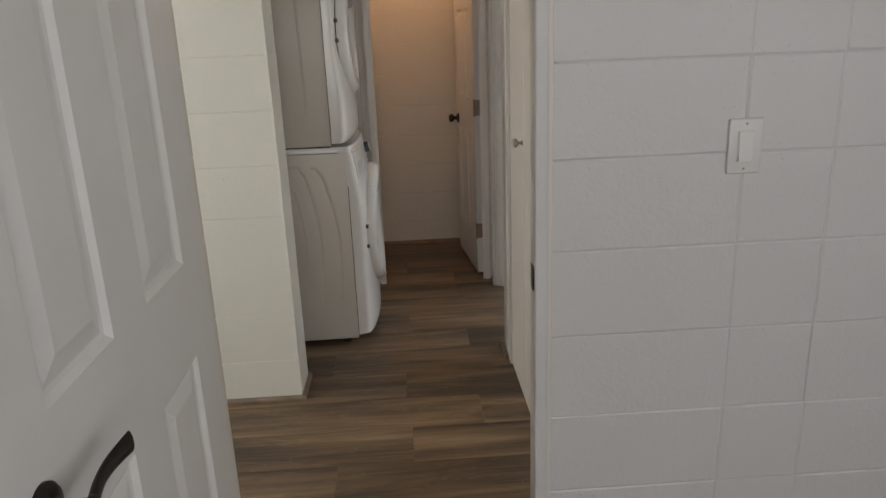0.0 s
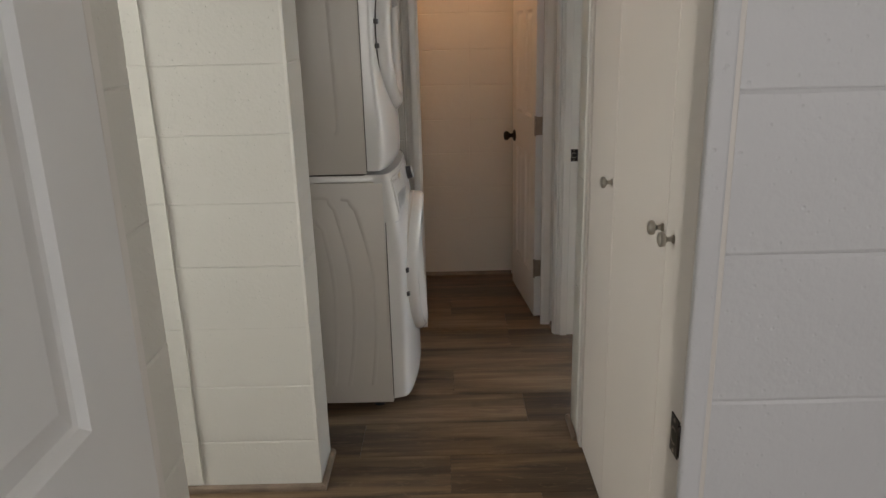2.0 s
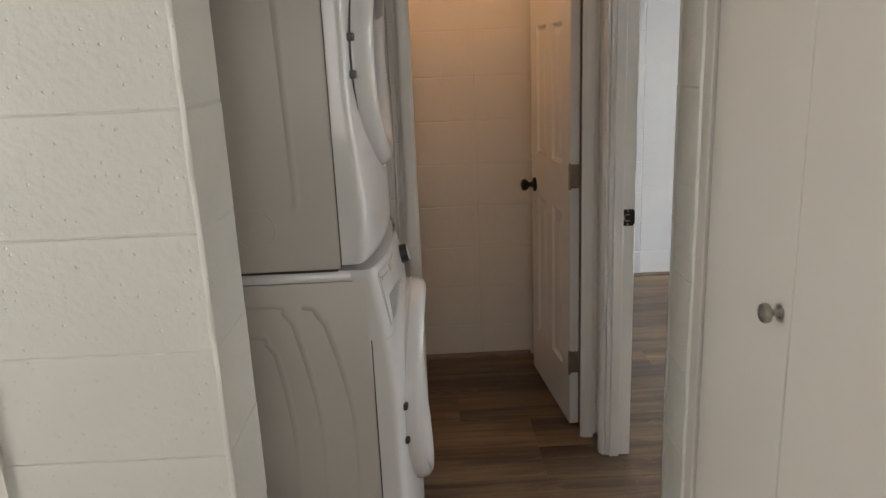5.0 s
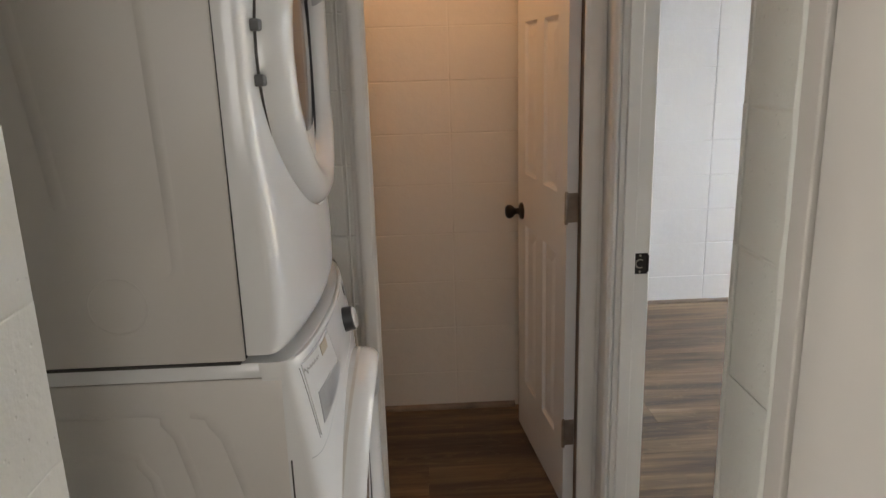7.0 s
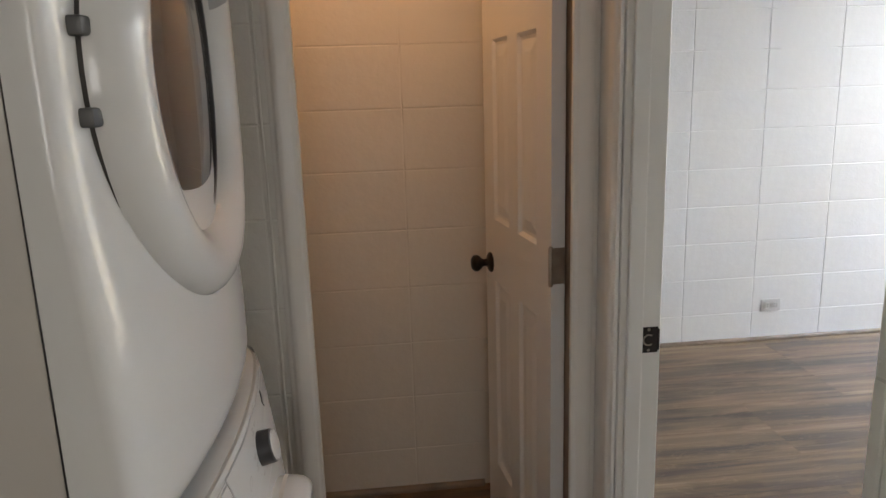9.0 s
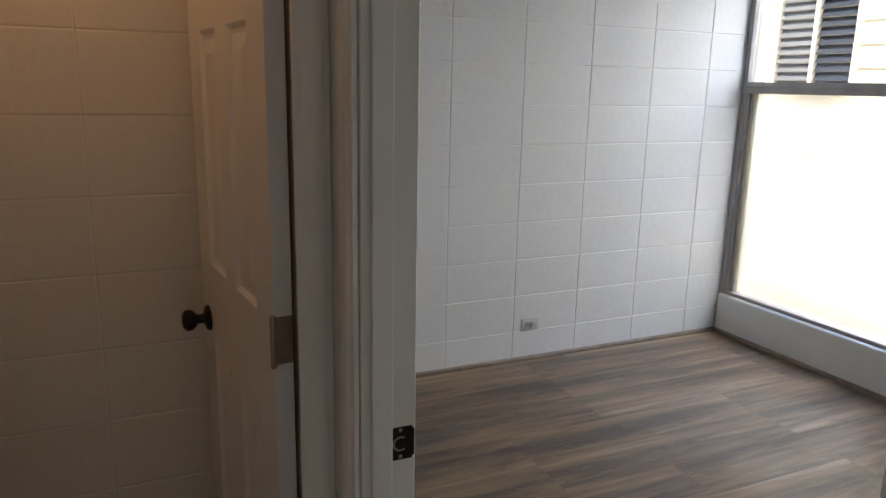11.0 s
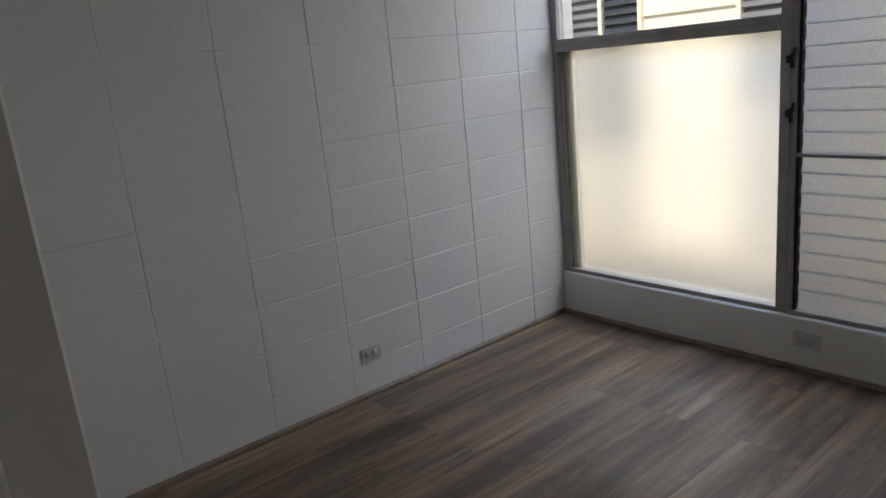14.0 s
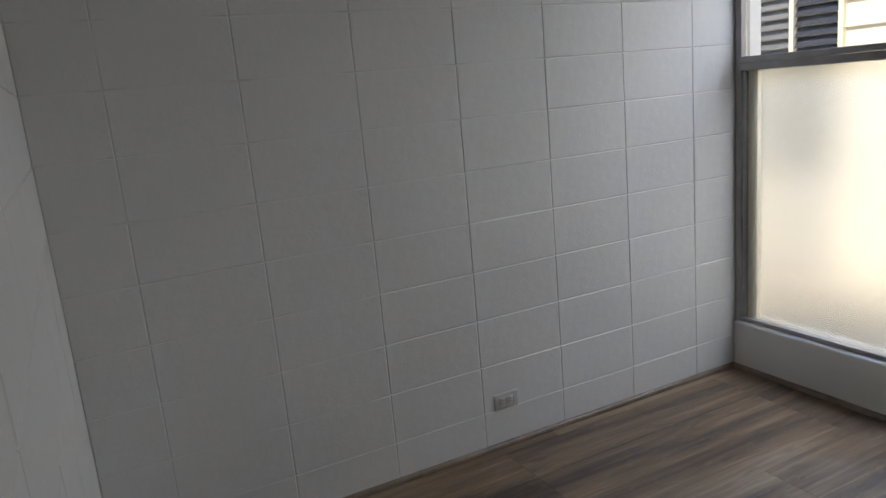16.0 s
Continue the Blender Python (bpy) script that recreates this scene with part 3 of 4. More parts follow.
# ---- doors ----
def six_panel_door(name, w, h, m, label, t=0.035, stile=0.112, mull=0.11):
    pw = (w - 2 * stile - mull) / 2
    xs = [0, stile, stile + pw, stile + pw + mull, w - stile, w]
    zs = [0, 0.22, 0.855, 1.045, 1.575, 1.69, h - 0.115, h]
    door = empty(name, (0, 0, 0), label, "door", kind="structure")
    door.matrix_basis = m
    bm = bmesh.new()
    cells = [(i, j) for i in (1, 3) for j in (1, 3, 5)]
    for side in (-1, 1):
        y = side * t / 2
        vs = {(i, j): bm.verts.new((xs[i], y, zs[j])) for i in range(6) for j in range(8)}
        for i in range(5):
            for j in range(7):
                if (i, j) not in cells:
                    bm.faces.new((vs[i, j], vs[i + 1, j], vs[i + 1, j + 1], vs[i, j + 1]))
        if side < 0:
            first = vs
    for i in range(5):
        for j in (0, 7):
            bm.faces.new((first[i, j], first[i + 1, j], vs[i + 1, j], vs[i, j]))
    for j in range(7):
        for i in (0, 5):
            bm.faces.new((first[i, j], first[i, j + 1], vs[i, j + 1], vs[i, j]))
    part("door_frame", bm, DOORP, door)
    for i, j in cells:
        bm = bmesh.new()
        for side in (-1, 1):
            prev = None
            for ins, dep in ((0, 0), (0.004, 0.003), (0.010, 0.008), (0.018, 0.0095), (0.026, 0.008), (0.050, 0.0025)):
                a = [bm.verts.new((x, side * (t / 2 - dep), z)) for x, z in ((xs[i] + ins, zs[j] + ins), (xs[i + 1] - ins, zs[j] + ins), (xs[i + 1] - ins, zs[j + 1] - ins), (xs[i] + ins, zs[j + 1] - ins))]
                if prev:
                    for k in range(4):
                        q = (k + 1) % 4
                        bm.faces.new((prev[k], prev[q], a[q], a[k]))
                prev = a
            bm.faces.new(prev)
        part("panel", bm, DOORP, door)
    return door


def knob_part(parent, at, side, mat, name="knob"):
    """A round knob on a rose; side +1 or -1 along the door's y."""
    bm = bmesh.new()
    m = pose(*at) @ pose(0, 0, 0, rx=-90 * side)
    add_revolve(bm, [(0, 0), (0.032, 0.0), (0.032, 0.004), (0.027, 0.009), (0.013, 0.013), (0.011, 0.022), (0.013, 0.03), (0.022, 0.037), (0.0265, 0.046), (0.0255, 0.056), (0.018, 0.063), (0, 0.066)], m, 28)
    part(name, bm, mat, parent, "dark bronze round door knob", smooth=True)


def hinge_part(parent, at, mat=HINGEM):
    x, y, z = at
    bm = bmesh.new()
    add_box(bm, (x - 0.0016, y - 0.0155, z - 0.045), (x + 0.0006, y + 0.0165, z + 0.045), 0.0004)
    for k in range(3):
        for c in (-1, 1):
            add_revolve(bm, [(0, 0), (0.0035, 0), (0.002, 0.0012), (0, 0.0012)], pose(x - 0.0012, y + c * 0.006, z - 0.03 + 0.03 * k) @ pose(0, 0, 0, ry=-90), 8)
    add_revolve(bm, [(0, -0.05), (0.004, -0.05), (0.0055, -0.046), (0.0055, 0.046), (0.004, 0.05), (0, 0.05)], pose(x - 0.004, y + 0.021, z), 12)
    part("hinge", bm, mat, parent, "worn metal butt hinge", smooth=True)


entry = six_panel_door("door_entry", 0.83, 2.03, pose(-0.5175, 1.575, 0.01, rz=-90), "white six-panel door standing open into the front room", stile=0.135, mull=0.14)
hinge_part(entry, (0, -0.0175, 0.27))
hinge_part(entry, (0, -0.0175, 1.77))
# lever handle: rose, neck, curved lever pointing to the hinges
bm = bmesh.new()
add_revolve(bm, [(0, 0), (0.0325, 0), (0.0325, 0.005), (0.028, 0.010), (0.014, 0.013), (0.0105, 0.02), (0.0105, 0.048), (0.014, 0.052), (0.014, 0.058), (0, 0.060)], pose(0.742, 0.0175, 0.945) @ pose(0, 0, 0, rx=-90), 28)
part("rose", bm, BRONZE, entry, "dark bronze round rose", smooth=True)
bm = bmesh.new()
prev = None
for k in range(15):
    s = k / 14
    cx, cz = 0.742 - 0.112 * s, 0.945 + 0.004 * math.sin(s * math.pi) + 0.016 * s * s
    cy = 0.072 - 0.010 * math.sin(s * math.pi) + 0.006 * s
    rh, rt = 0.0085 + 0.0075 * s ** 1.5, 0.0075 - 0.0028 * s
    ring = [bm.verts.new((cx, cy + rt * math.cos(a), cz + rh * math.sin(a))) for a in [2 * math.pi * i / 12 for i in range(12)]]
    if prev:
        for i in range(12):
            bm.faces.new((prev[i], prev[(i + 1) % 12], ring[(i + 1) % 12], ring[i]))
    else:
        bm.faces.new(ring)
    prev = ring
bm.faces.new(prev)
part("lever", bm, BRONZE, entry, "dark bronze curved lever", smooth=True)

BATH_A = math.degrees(math.atan2(0.60, -0.058))
bath = six_panel_door("door_bath", 0.60, 2.03, pose(0.352, 4.345, 0.01, rz=BATH_A) @ pose(0, -0.0175, 0), "white six-panel bathroom door standing open against the side wall", stile=0.105, mull=0.085)
for z in (0.268, 1.014, 1.76):
    hinge_part(bath, (0, -0.001, z))
knob_part(bath, (0.54, 0.0175, 0.899), 1, BRONZE)


def strike(name, m, label, w=0.042, h=0.058):
    """Strike plate in local xz, facing -y, with a rounded lip on its +x side."""
    ob = empty(name, (0, 0, 0), label, "strike plate")
    ob.matrix_basis = m
    bm = bmesh.new()
    add_box(bm, (-w / 2, -0.002, -h / 2), (w / 2, 0, h / 2), 0.0008)
    part("plate", bm, BRONZE, ob)
    bm = bmesh.new()
    n, r = 14, 0.0135
    for k in range(n):
        a, b = math.pi * (0.3 + 1.4 * k / n), math.pi * (0.3 + 1.4 * (k + 1) / n)
        q = [bm.verts.new((rr * math.cos(t), -0.0028, rr * math.sin(t))) for rr, t in ((r, a), (r, b), (r - 0.0035, b), (r - 0.0035, a))]
        bm.faces.new(q)
    part("bore_rim", bm, HINGEM, ob, "worn bright rim of the latch bore")
    bm = bmesh.new()
    add_box(bm, (w / 2 - 0.004, -0.0034, -h * 0.42), (w / 2 + 0.004, 0.003, h * 0.42), 0.0025, 2)
    part("lip", bm, BRONZE, ob, smooth=True)
    for z in (-h * 0.4, h * 0.4):
        bm = bmesh.new()
        add_revolve(bm, [(0, 0), (0.0035, 0), (0.0025, 0.001), (0, 0.001)], pose(0, -0.002, z) @ pose(0, 0, 0, rx=90), 10)
        part("screw", bm, HINGEM, ob)
    return ob


strike("strike_plate_bedroom", pose(0.503, 4.1058, 0.912), "dark bronze strike plate on the bedroom door jamb")
strike("strike_plate_entry", pose(0.2048, 1.610, 0.930, rz=-90), "dark bronze strike plate on the entry door jamb", w=0.032)


# closet leaves
def closet_leaf(y0, y1, label, knob_y, knob_z):
    leaf = empty("closet_door", (0.372, y0, 0.008), label, "closet door", "closet doors")
    bm = bmesh.new()
    add_box(bm, (0, 0, 0), (0.032, y1 - y0, 2.025), 0.0018, 1)
    part("leaf", bm, LEAFP_DIM, leaf)
    bm = bmesh.new()
    prof = [(0, 0), (0.0095, 0), (0.0095, 0.003), (0.006, 0.006), (0.0052, 0.013), (0.009, 0.018), (0.0155, 0.021), (0.0168, 0.026), (0.0150, 0.031), (0.008, 0.0345), (0, 0.0352)]
    add_revolve(bm, prof, pose(0, knob_y - y0, knob_z) @ pose(0, 0, 0, ry=-90), 24)
    part("knob", bm, NICKEL, leaf, "brushed nickel knob", smooth=True)


closet_leaf(1.791, 2.2340, "flat cream-painted closet door with nickel knob, closed", 2.184, 1.037)
closet_leaf(2.2365, 2.7245, "flat cream-painted closet door with nickel knob, closed", 2.262, 1.042)
closet_leaf(2.7275, 3.063, "narrow flat cream-painted closet door with nickel knob, closed", 2.756, 1.045)


# ---- laundry machines ----
YC, HW = 3.727, 0.3425


def front_x(y, z, seam, depth, z0, z1, n=9.0, nz=14.0):
    u = min(1.0, abs((y - YC) / HW))
    v = min(1.0, abs((z - (z0 + z1) / 2) / ((z1 - z0) / 2)))
    return seam + (depth - 0.034 * u * u) * (1 - u ** n) ** (1 / n) * (1 - v ** nz) ** (1 / nz)


def front_shell(fx, z0, z1, ny=40, nz=36, ylo=YC - HW, yhi=YC + HW):
    """A bowed front: grid over y and z, closer at the rims."""
    bm = bmesh.new()
    def spread(k, n, lo, hi):
        s = 0.5 - 0.5 * math.cos(math.pi * k / n)
        s = 0.5 * s + 0.5 * (0.5 - 0.5 * math.cos(math.pi * s))
        return lo + (hi - lo) * s
    g = [[bm.verts.new((fx(y, z), y, z)) for z in [spread(j, nz, z0, z1) for j in range(nz + 1)]] for y in [spread(i, ny, ylo, yhi) for i in range(ny + 1)]]
    for i in range(ny):
        for j in range(nz):
            bm.faces.new((g[i][j], g[i + 1][j], g[i + 1][j + 1], g[i][j + 1]))
    return bm


def drape(fx, outline, off=0.0015):
    """A thin patch that follows the front: outline of (y, z) corner points, convex, raised by off."""
    bm = bmesh.new()
    c = (sum(p[0] for p in outline) / len(outline), sum(p[1] for p in outline) / len(outline))
    rings = []
    for s in (1.0, 0.66, 0.33):
        ring = []
        for (y0, z0), (y1, z1) in zip(outline, outline[1:] + outline[:1]):
            for k in range(6):
                y, z = y0 + (y1 - y0) * k / 6, z0 + (z1 - z0) * k / 6
                y, z = c[0] + (y - c[0]) * s, c[1] + (z - c[1]) * s
                ring.append(bm.verts.new((fx(y, z) + off, y, z)))
        rings.append(ring)
    n = len(rings[0])
    foot = [bm.verts.new(v.co - Vector((off + 0.002, 0, 0))) for v in rings[0]]
    rings = [foot] + rings
    for a, b in zip(rings, rings[1:]):
        for i in range(n):
            bm.faces.new((a[i], a[(i + 1) % n], b[(i + 1) % n], b[i]))
    top = bm.verts.new((fx(*c) + off, *c))
    for i in range(n):
        bm.faces.new((rings[-1][i], rings[-1][(i + 1) % n], top))
    return bm


def line_strip(fx, pts, w=0.0016, off=0.0012):
    """A thin dark line along (y, z) points on a front."""
    bm = bmesh.new()
    dense = []
    for (y0, z0), (y1, z1) in zip(pts, pts[1:]):
        for k in range(10):
            dense.append((y0 + (y1 - y0) * k / 10, z0 + (z1 - z0) * k / 10))
    dense.append(pts[-1])
    prev = None
    for i, (y, z) in enumerate(dense):
        a, b = dense[max(0, i - 1)], dense[min(len(dense) - 1, i + 1)]
        d = Vector((b[0] - a[0], b[1] - a[1])).normalized()
        nrm = Vector((-d.y, d.x)) * w / 2
        q = [bm.verts.new((fx(y + s * nrm.x, z + s * nrm.y) + off, y + s * nrm.x, z + s * nrm.y)) for s in (-1, 1)]
        if prev:
            bm.faces.new((prev[0], prev[1], q[1], q[0]))
        prev = q
    return bm


def machine_door(thing, xf, zc, tilt=0.0, size=1.0):
    """The round door: glossy ring, dark rim, smoked bowl over a steel drum, handle pocket, two hinge covers."""
    m = pose(xf, YC, zc) @ pose(0, 0, 0, ry=90 + tilt) @ Matrix.Diagonal((size, size, 1, 1))
    bm = bmesh.new()
    thin = [(0.291, -0.03), (0.291, 0.012), (0.288, 0.026), (0.281, 0.037), (0.271, 0.0415), (0.260, 0.038), (0.250, 0.028), (0.236, 0.015), (0.218, 0.006), (0.206, 0.002), (0.199, 0.0), (0.197, -0.02)]
    add_revolve(bm, thin if tilt else [(0.291, -0.03), (0.291, 0.004), (0.288, 0.016), (0.281, 0.028), (0.270, 0.037), (0.255, 0.0425), (0.243, 0.043), (0.230, 0.039), (0.218, 0.031), (0.208, 0.022), (0.202, 0.012), (0.199, 0.0), (0.197, -0.02)], m, 72)
    door = part("door", bm, PLASTIC, thing, "round door with a glossy white bowed ring", smooth=True)
    bm = bmesh.new()
    add_revolve(bm, [(0.2885, 0.0016), (0.2914, 0.0016), (0.2918, -0.005)], m, 72)
    part("ring_gap", bm, SEAM if tilt == 0 else ENAMEL_SIDE_DIM, door, "strip round the door ring, coloured for the gap's shade")
    bm = bmesh.new()
    add_revolve(bm, [(0.1965, -0.02), (0.1965, 0.004), (0.193, 0.007), (0.187, 0.006), (0.185, 0.0), (0.183, -0.02)], m, 64)
    part("dark_rim", bm, DARKP, door, smooth=True)
    bm = bmesh.new()
    add_revolve(bm, [(0.1825, -0.004), (0.178, 0.000), (0.160, 0.003), (0.10, 0.005), (0.05, 0.006), (0, 0.0062)], m, 64)
    part("glass", bm, SMOKED, door, "dark smoked door glass", smooth=True)
    bm = bmesh.new()
    add_revolve(bm, [(0.182, -0.02), (0.178, -0.06), (0.160, -0.075), (0.158, -0.20), (0.150, -0.21), (0, -0.215)], m, 48)
    part("drum", bm, STEEL, door, smooth=True)
    for r0, h0, mt in ((0.168, -0.012, GREYP), (0.150, -0.040, DARKP), (0.120, -0.085, GREYP)):
        bm = bmesh.new()
        add_revolve(bm, [(r0, h0 - 0.012), (r0, h0), (r0 - 0.004, h0 + 0.004), (r0 - 0.010, h0 + 0.002), (r0 - 0.012, h0 - 0.012)], m, 48)
        part("bowl_ring", bm, mt, door, smooth=True)
    for dz in ((0.042, -0.042) if tilt == 0 else (0.049, -0.049)):
        bm = bmesh.new()
        y = YC - math.sqrt((0.289 * size) ** 2 - dz ** 2)
        add_box(bm, (xf - 0.012, y - 0.015, zc + dz - 0.0095), (xf + 0.010, y + 0.006, zc + dz + 0.0095), 0.004, 2)
        part("hinge_cover", bm, HCOVER if tilt == 0 else DARKP, door, "small grey hinge cover", smooth=True)
    bm = bmesh.new()
    for a0, a1 in ((30, 52),):
        prev = None
        for k in range(9):
            a = radians(a0 + (a1 - a0) * k / 8)
            q = []
            for r, h in ((0.234, 0.0415), (0.226, 0.0385), (0.207, 0.0235), (0.201, 0.0145)):
                p = m @ Vector((-r * math.sin(a), r * math.cos(a), h))
                q.append(bm.verts.new(p))
            if prev:
                for i in range(3):
                    bm.faces.new((prev[i], prev[i + 1], q[i + 1], q[i]))
            prev = q
    part("handle_pocket", bm, GREYP, door, "grey finger pocket of the door", smooth=True)
    for c in (door, *door.children):
        for v in c.data.vertices:
            v.co.x -= 0.034 * ((v.co.y - YC) / HW) ** 2


def cabinet(thing, xb, seam, z0, z1):
    bm = bmesh.new()
    add_box(bm, (xb, YC - HW, z0), (seam, YC + HW, z1), 0.006, 2)
    part("cabinet", bm, ENAMEL_SIDE_DIM, thing, "white enamelled steel cabinet", smooth=True)
    bm = bmesh.new()
    add_box(bm, (seam - 0.0008, YC - HW + 0.0008, z0 + 0.006), (seam + 0.0006, YC + HW - 0.0008, z1 - 0.006))
    part("seam", bm, SEAM, thing, "dark strip for the shade in the seam between cabinet and front")


def emboss(thing, pts, width=0.012, depth=0.0022, y=YC - HW):
    """A pressed rib on the side panel, along (x, z) points."""
    bm = bmesh.new()
    prev = None
    for i, (x, z) in enumerate(pts):
        a, b = pts[max(0, i - 1)], pts[min(len(pts) - 1, i + 1)]
        d = Vector((b[0] - a[0], b[1] - a[1])).normalized()
        nrm = Vector((-d.y, d.x))
        q = [bm.verts.new((x + nrm.x * s * width, y - h, z + nrm.y * s * width)) for s, h in ((-1.0, -0.0005), (-0.5, depth * 0.8), (0, depth), (0.5, depth * 0.8), (1.0, -0.0005))]
        if prev:
            for k in range(4):
                bm.faces.new((prev[k], prev[k + 1], q[k + 1], q[k]))
        prev = q
    part("pressed_rib", bm, ENAMEL_SIDE_DIM, thing, "pressed rib in the steel side panel", smooth=True)


def arc(cx, cz, r, a0, a1, n=8):
    return [(cx + r * math.cos(radians(a0 + (a1 - a0) * k / n)), cz + r * math.sin(radians(a0 + (a1 - a0) * k / n))) for k in range(n + 1)]


# washer
WS, WD = -0.336, 0.100


def wx(y, z):
    x = front_x(y, z, WS, WD, 0.05, 0.985, 8.0, 26.0)
    if z > 0.62:
        x -= 0.042 * ((z - 0.62) / 0.35) ** 1.4
    return x


washer = empty("washing_machine", (-0.7, YC, 0), "white front-loading washing machine under the dryer, door closed", "washing machine")


def at_thing(thing, fn):
    """Runs fn, then re-bases the new parts so that they sit under the thing's origin."""
    before = set(thing.children)
    fn()
    inv = Matrix.Translation(-thing.location)
    for c in thing.children:
        if c not in before:
            for ob in (c, *c.children):
                ob.data.transform(inv)


def build_washer():
    t = washer
    cabinet(t, -1.05, WS, 0.03, 0.948)
    bm = front_shell(wx, 0.04, 0.975)
    part("front", bm, PLASTIC, t, "glossy white bowed front", smooth=True)
    bm = bmesh.new()
    outline = [(-1.05, YC + HW - 0.001), (-1.05, YC - HW + 0.001)] + [(wx(y, 0.966) - 0.0005, y) for y in [YC - HW + 0.001 + (2 * HW - 0.002) * (0.5 - 0.5 * math.cos(math.pi * k / 40)) for k in range(41)]]
    lo, md, hi = [[bm.verts.new((x - ins * (x > -0.9), YC + (y - YC) * (1 - ins), z)) for x, y in outline] for z, ins in ((0.949, 0), (0.966, 0), (0.9745, 0.008))]
    for p, q in ((lo, md), (md, hi)):
        for i in range(len(p)):
            k = (i + 1) % len(p)
            bm.faces.new((p[i], p[k], q[k], q[i]))
    bm.faces.new(hi)
    part("top", bm, PLASTIC, t, "white rounded top panel", smooth=True)
    for x in (-0.98, -0.40):
        for s in (-1, 1):
            bm = bmesh.new()
            add_revolve(bm, [(0, 0), (0.022, 0), (0.022, 0.012), (0.010, 0.016), (0.010, 0.035), (0, 0.035)], pose(x, YC + s * 0.29, 0), 16)
            part("foot", bm, DARKP, t, "black levelling foot", smooth=True)
    bm = bmesh.new()
    add_box(bm, (WS - 0.0012, YC - HW - 0.0006, 0.06), (WS + 0.0018, YC - HW + 0.01, 0.79))
    part("gap", bm, SEAM, t)
    # console
    part("console_line", line_strip(wx, [(3.415, 0.815), (3.405, 0.955)]), SEAM, t)
    panel = part("control_panel", drape(wx, [(3.602, 0.852), (3.93, 0.868), (4.04, 0.968), (3.572, 0.966)], 0.0012), PLASTIC, t, "white control panel plate", smooth=True)
    part("panel_outline", line_strip(wx, [(3.572, 0.966), (3.602, 0.852), (3.93, 0.868), (4.04, 0.966), (3.572, 0.966), (3.42, 0.962)], 0.0016, 0.0022), GREYP, t)
    drawer = part("dispenser_drawer", drape(wx, [(3.420, 0.818), (3.597, 0.850), (3.568, 0.960), (3.412, 0.958)], 0.0024), PLASTIC, t, "white detergent drawer front", smooth=True)
    part("drawer_window", drape(wx, [(3.438, 0.832), (3.52, 0.846), (3.590, 0.868), (3.588, 0.888), (3.52, 0.894), (3.442, 0.890)], 0.0034), GREYP, drawer, "grey finger recess of the detergent drawer")
    part("script_badge", line_strip(wx, [(3.412 + 0.0040 * k + 0.0022 * math.sin(k * 4.1), 0.944 + 0.0042 * math.sin(k * 2.4) * (1.7 if k in (1, 2, 9) else 0.8)) for k in range(18)], 0.0024, 0.0036), INK, drawer, "grey unreadable script badge")
    part("badge", drape(wx, [(3.500, 0.936), (3.542, 0.938), (3.542, 0.958), (3.500, 0.956)], 0.0034), GOLDINK, drawer, "small tan printed badge")
    part("display", drape(wx, [(3.861, 0.943), (3.872, 0.931), (3.884, 0.946), (3.873, 0.960)], 0.0026), DARKP, panel, "dark diamond-shaped indicator")
    ky, kz = 3.752, 0.914
    kx = wx(ky, kz)
    m = pose(kx, ky, kz) @ pose(0, 0, 0, ry=90 - 12)
    bm = bmesh.new()
    add_revolve(bm, [(0, 0), (0.0275, 0), (0.0265, 0.022), (0.0245, 0.0235), (0, 0.0235)], m, 32)
    dial = part("dial", bm, DARKP, t, "dark grey programme dial", smooth=True)
    bm = bmesh.new()
    add_revolve(bm, [(0, 0.0237), (0.0238, 0.0237), (0.0225, 0.0265), (0.012, 0.0275), (0, 0.0275)], m, 32)
    part("dial_cap", bm, PLASTIC, dial, "white cap of the dial", smooth=True)
    bm = bmesh.new()
    for k in range(11):
        a = radians(60 + 27 * k)
        c0 = Vector((ky + 0.038 * math.cos(a), kz + 0.038 * math.sin(a)))
        for w in range(1 + k % 3):
            y, z = c0.x + 0.010 * math.cos(a) + 0.0 * w, c0.y + 0.0035 * w
            ln = 0.006 + 0.005 * ((k * 7 + w) % 3)
            q = [(y - ln / 2, z), (y + ln / 2, z), (y + ln / 2, z + 0.0017), (y - ln / 2, z + 0.0017)]
            bm.faces.new([bm.verts.new((wx(*p) + 0.0021, *p)) for p in q])
    part("dial_marks", bm, INK, panel, "small grey printed dial marks")
    bm = bmesh.new()
    prev = None
    for k in range(21):
        a = 2 * math.pi * k / 20
        q = [bm.verts.new((wx(3.652, 0.912) + 0.0026, 3.652 + r * math.cos(a), 0.912 + r * math.sin(a))) for r in (0.009, 0.011)]
        if prev:
            bm.faces.new((prev[0], prev[1], q[1], q[0]))
        prev = q
    part("button_ring", bm, INK, panel, "grey ring round a push button")
    part("lower_line", line_strip(wx, [(YC - HW + 0.004, 0.790), (3.41, 0.791), (3.44, 0.800), (3.49, 0.822), (3.56, 0.842)], 0.0014), GREYP, t)
    machine_door(t, WS + WD - 0.004, 0.536, 0.01, 1.03)
    for x0, x1, x2, top, r in ((-0.525, -0.472, -0.512, 0.895, 0.035), (-0.575, -0.545, -0.575, 0.816, 0.035), (-0.445, -0.386, -0.415, 0.889, 0.045)):
        bend = [(x0 + (x1 - x0) * math.sin(k * math.pi / 20), top - 0.05 - (top - 0.55) * k / 10) for k in range(11)]
        foot = [(x1 + (x2 - x1) * (k / 8) ** 1.7, 0.45 - 0.34 * k / 8) for k in range(9)]
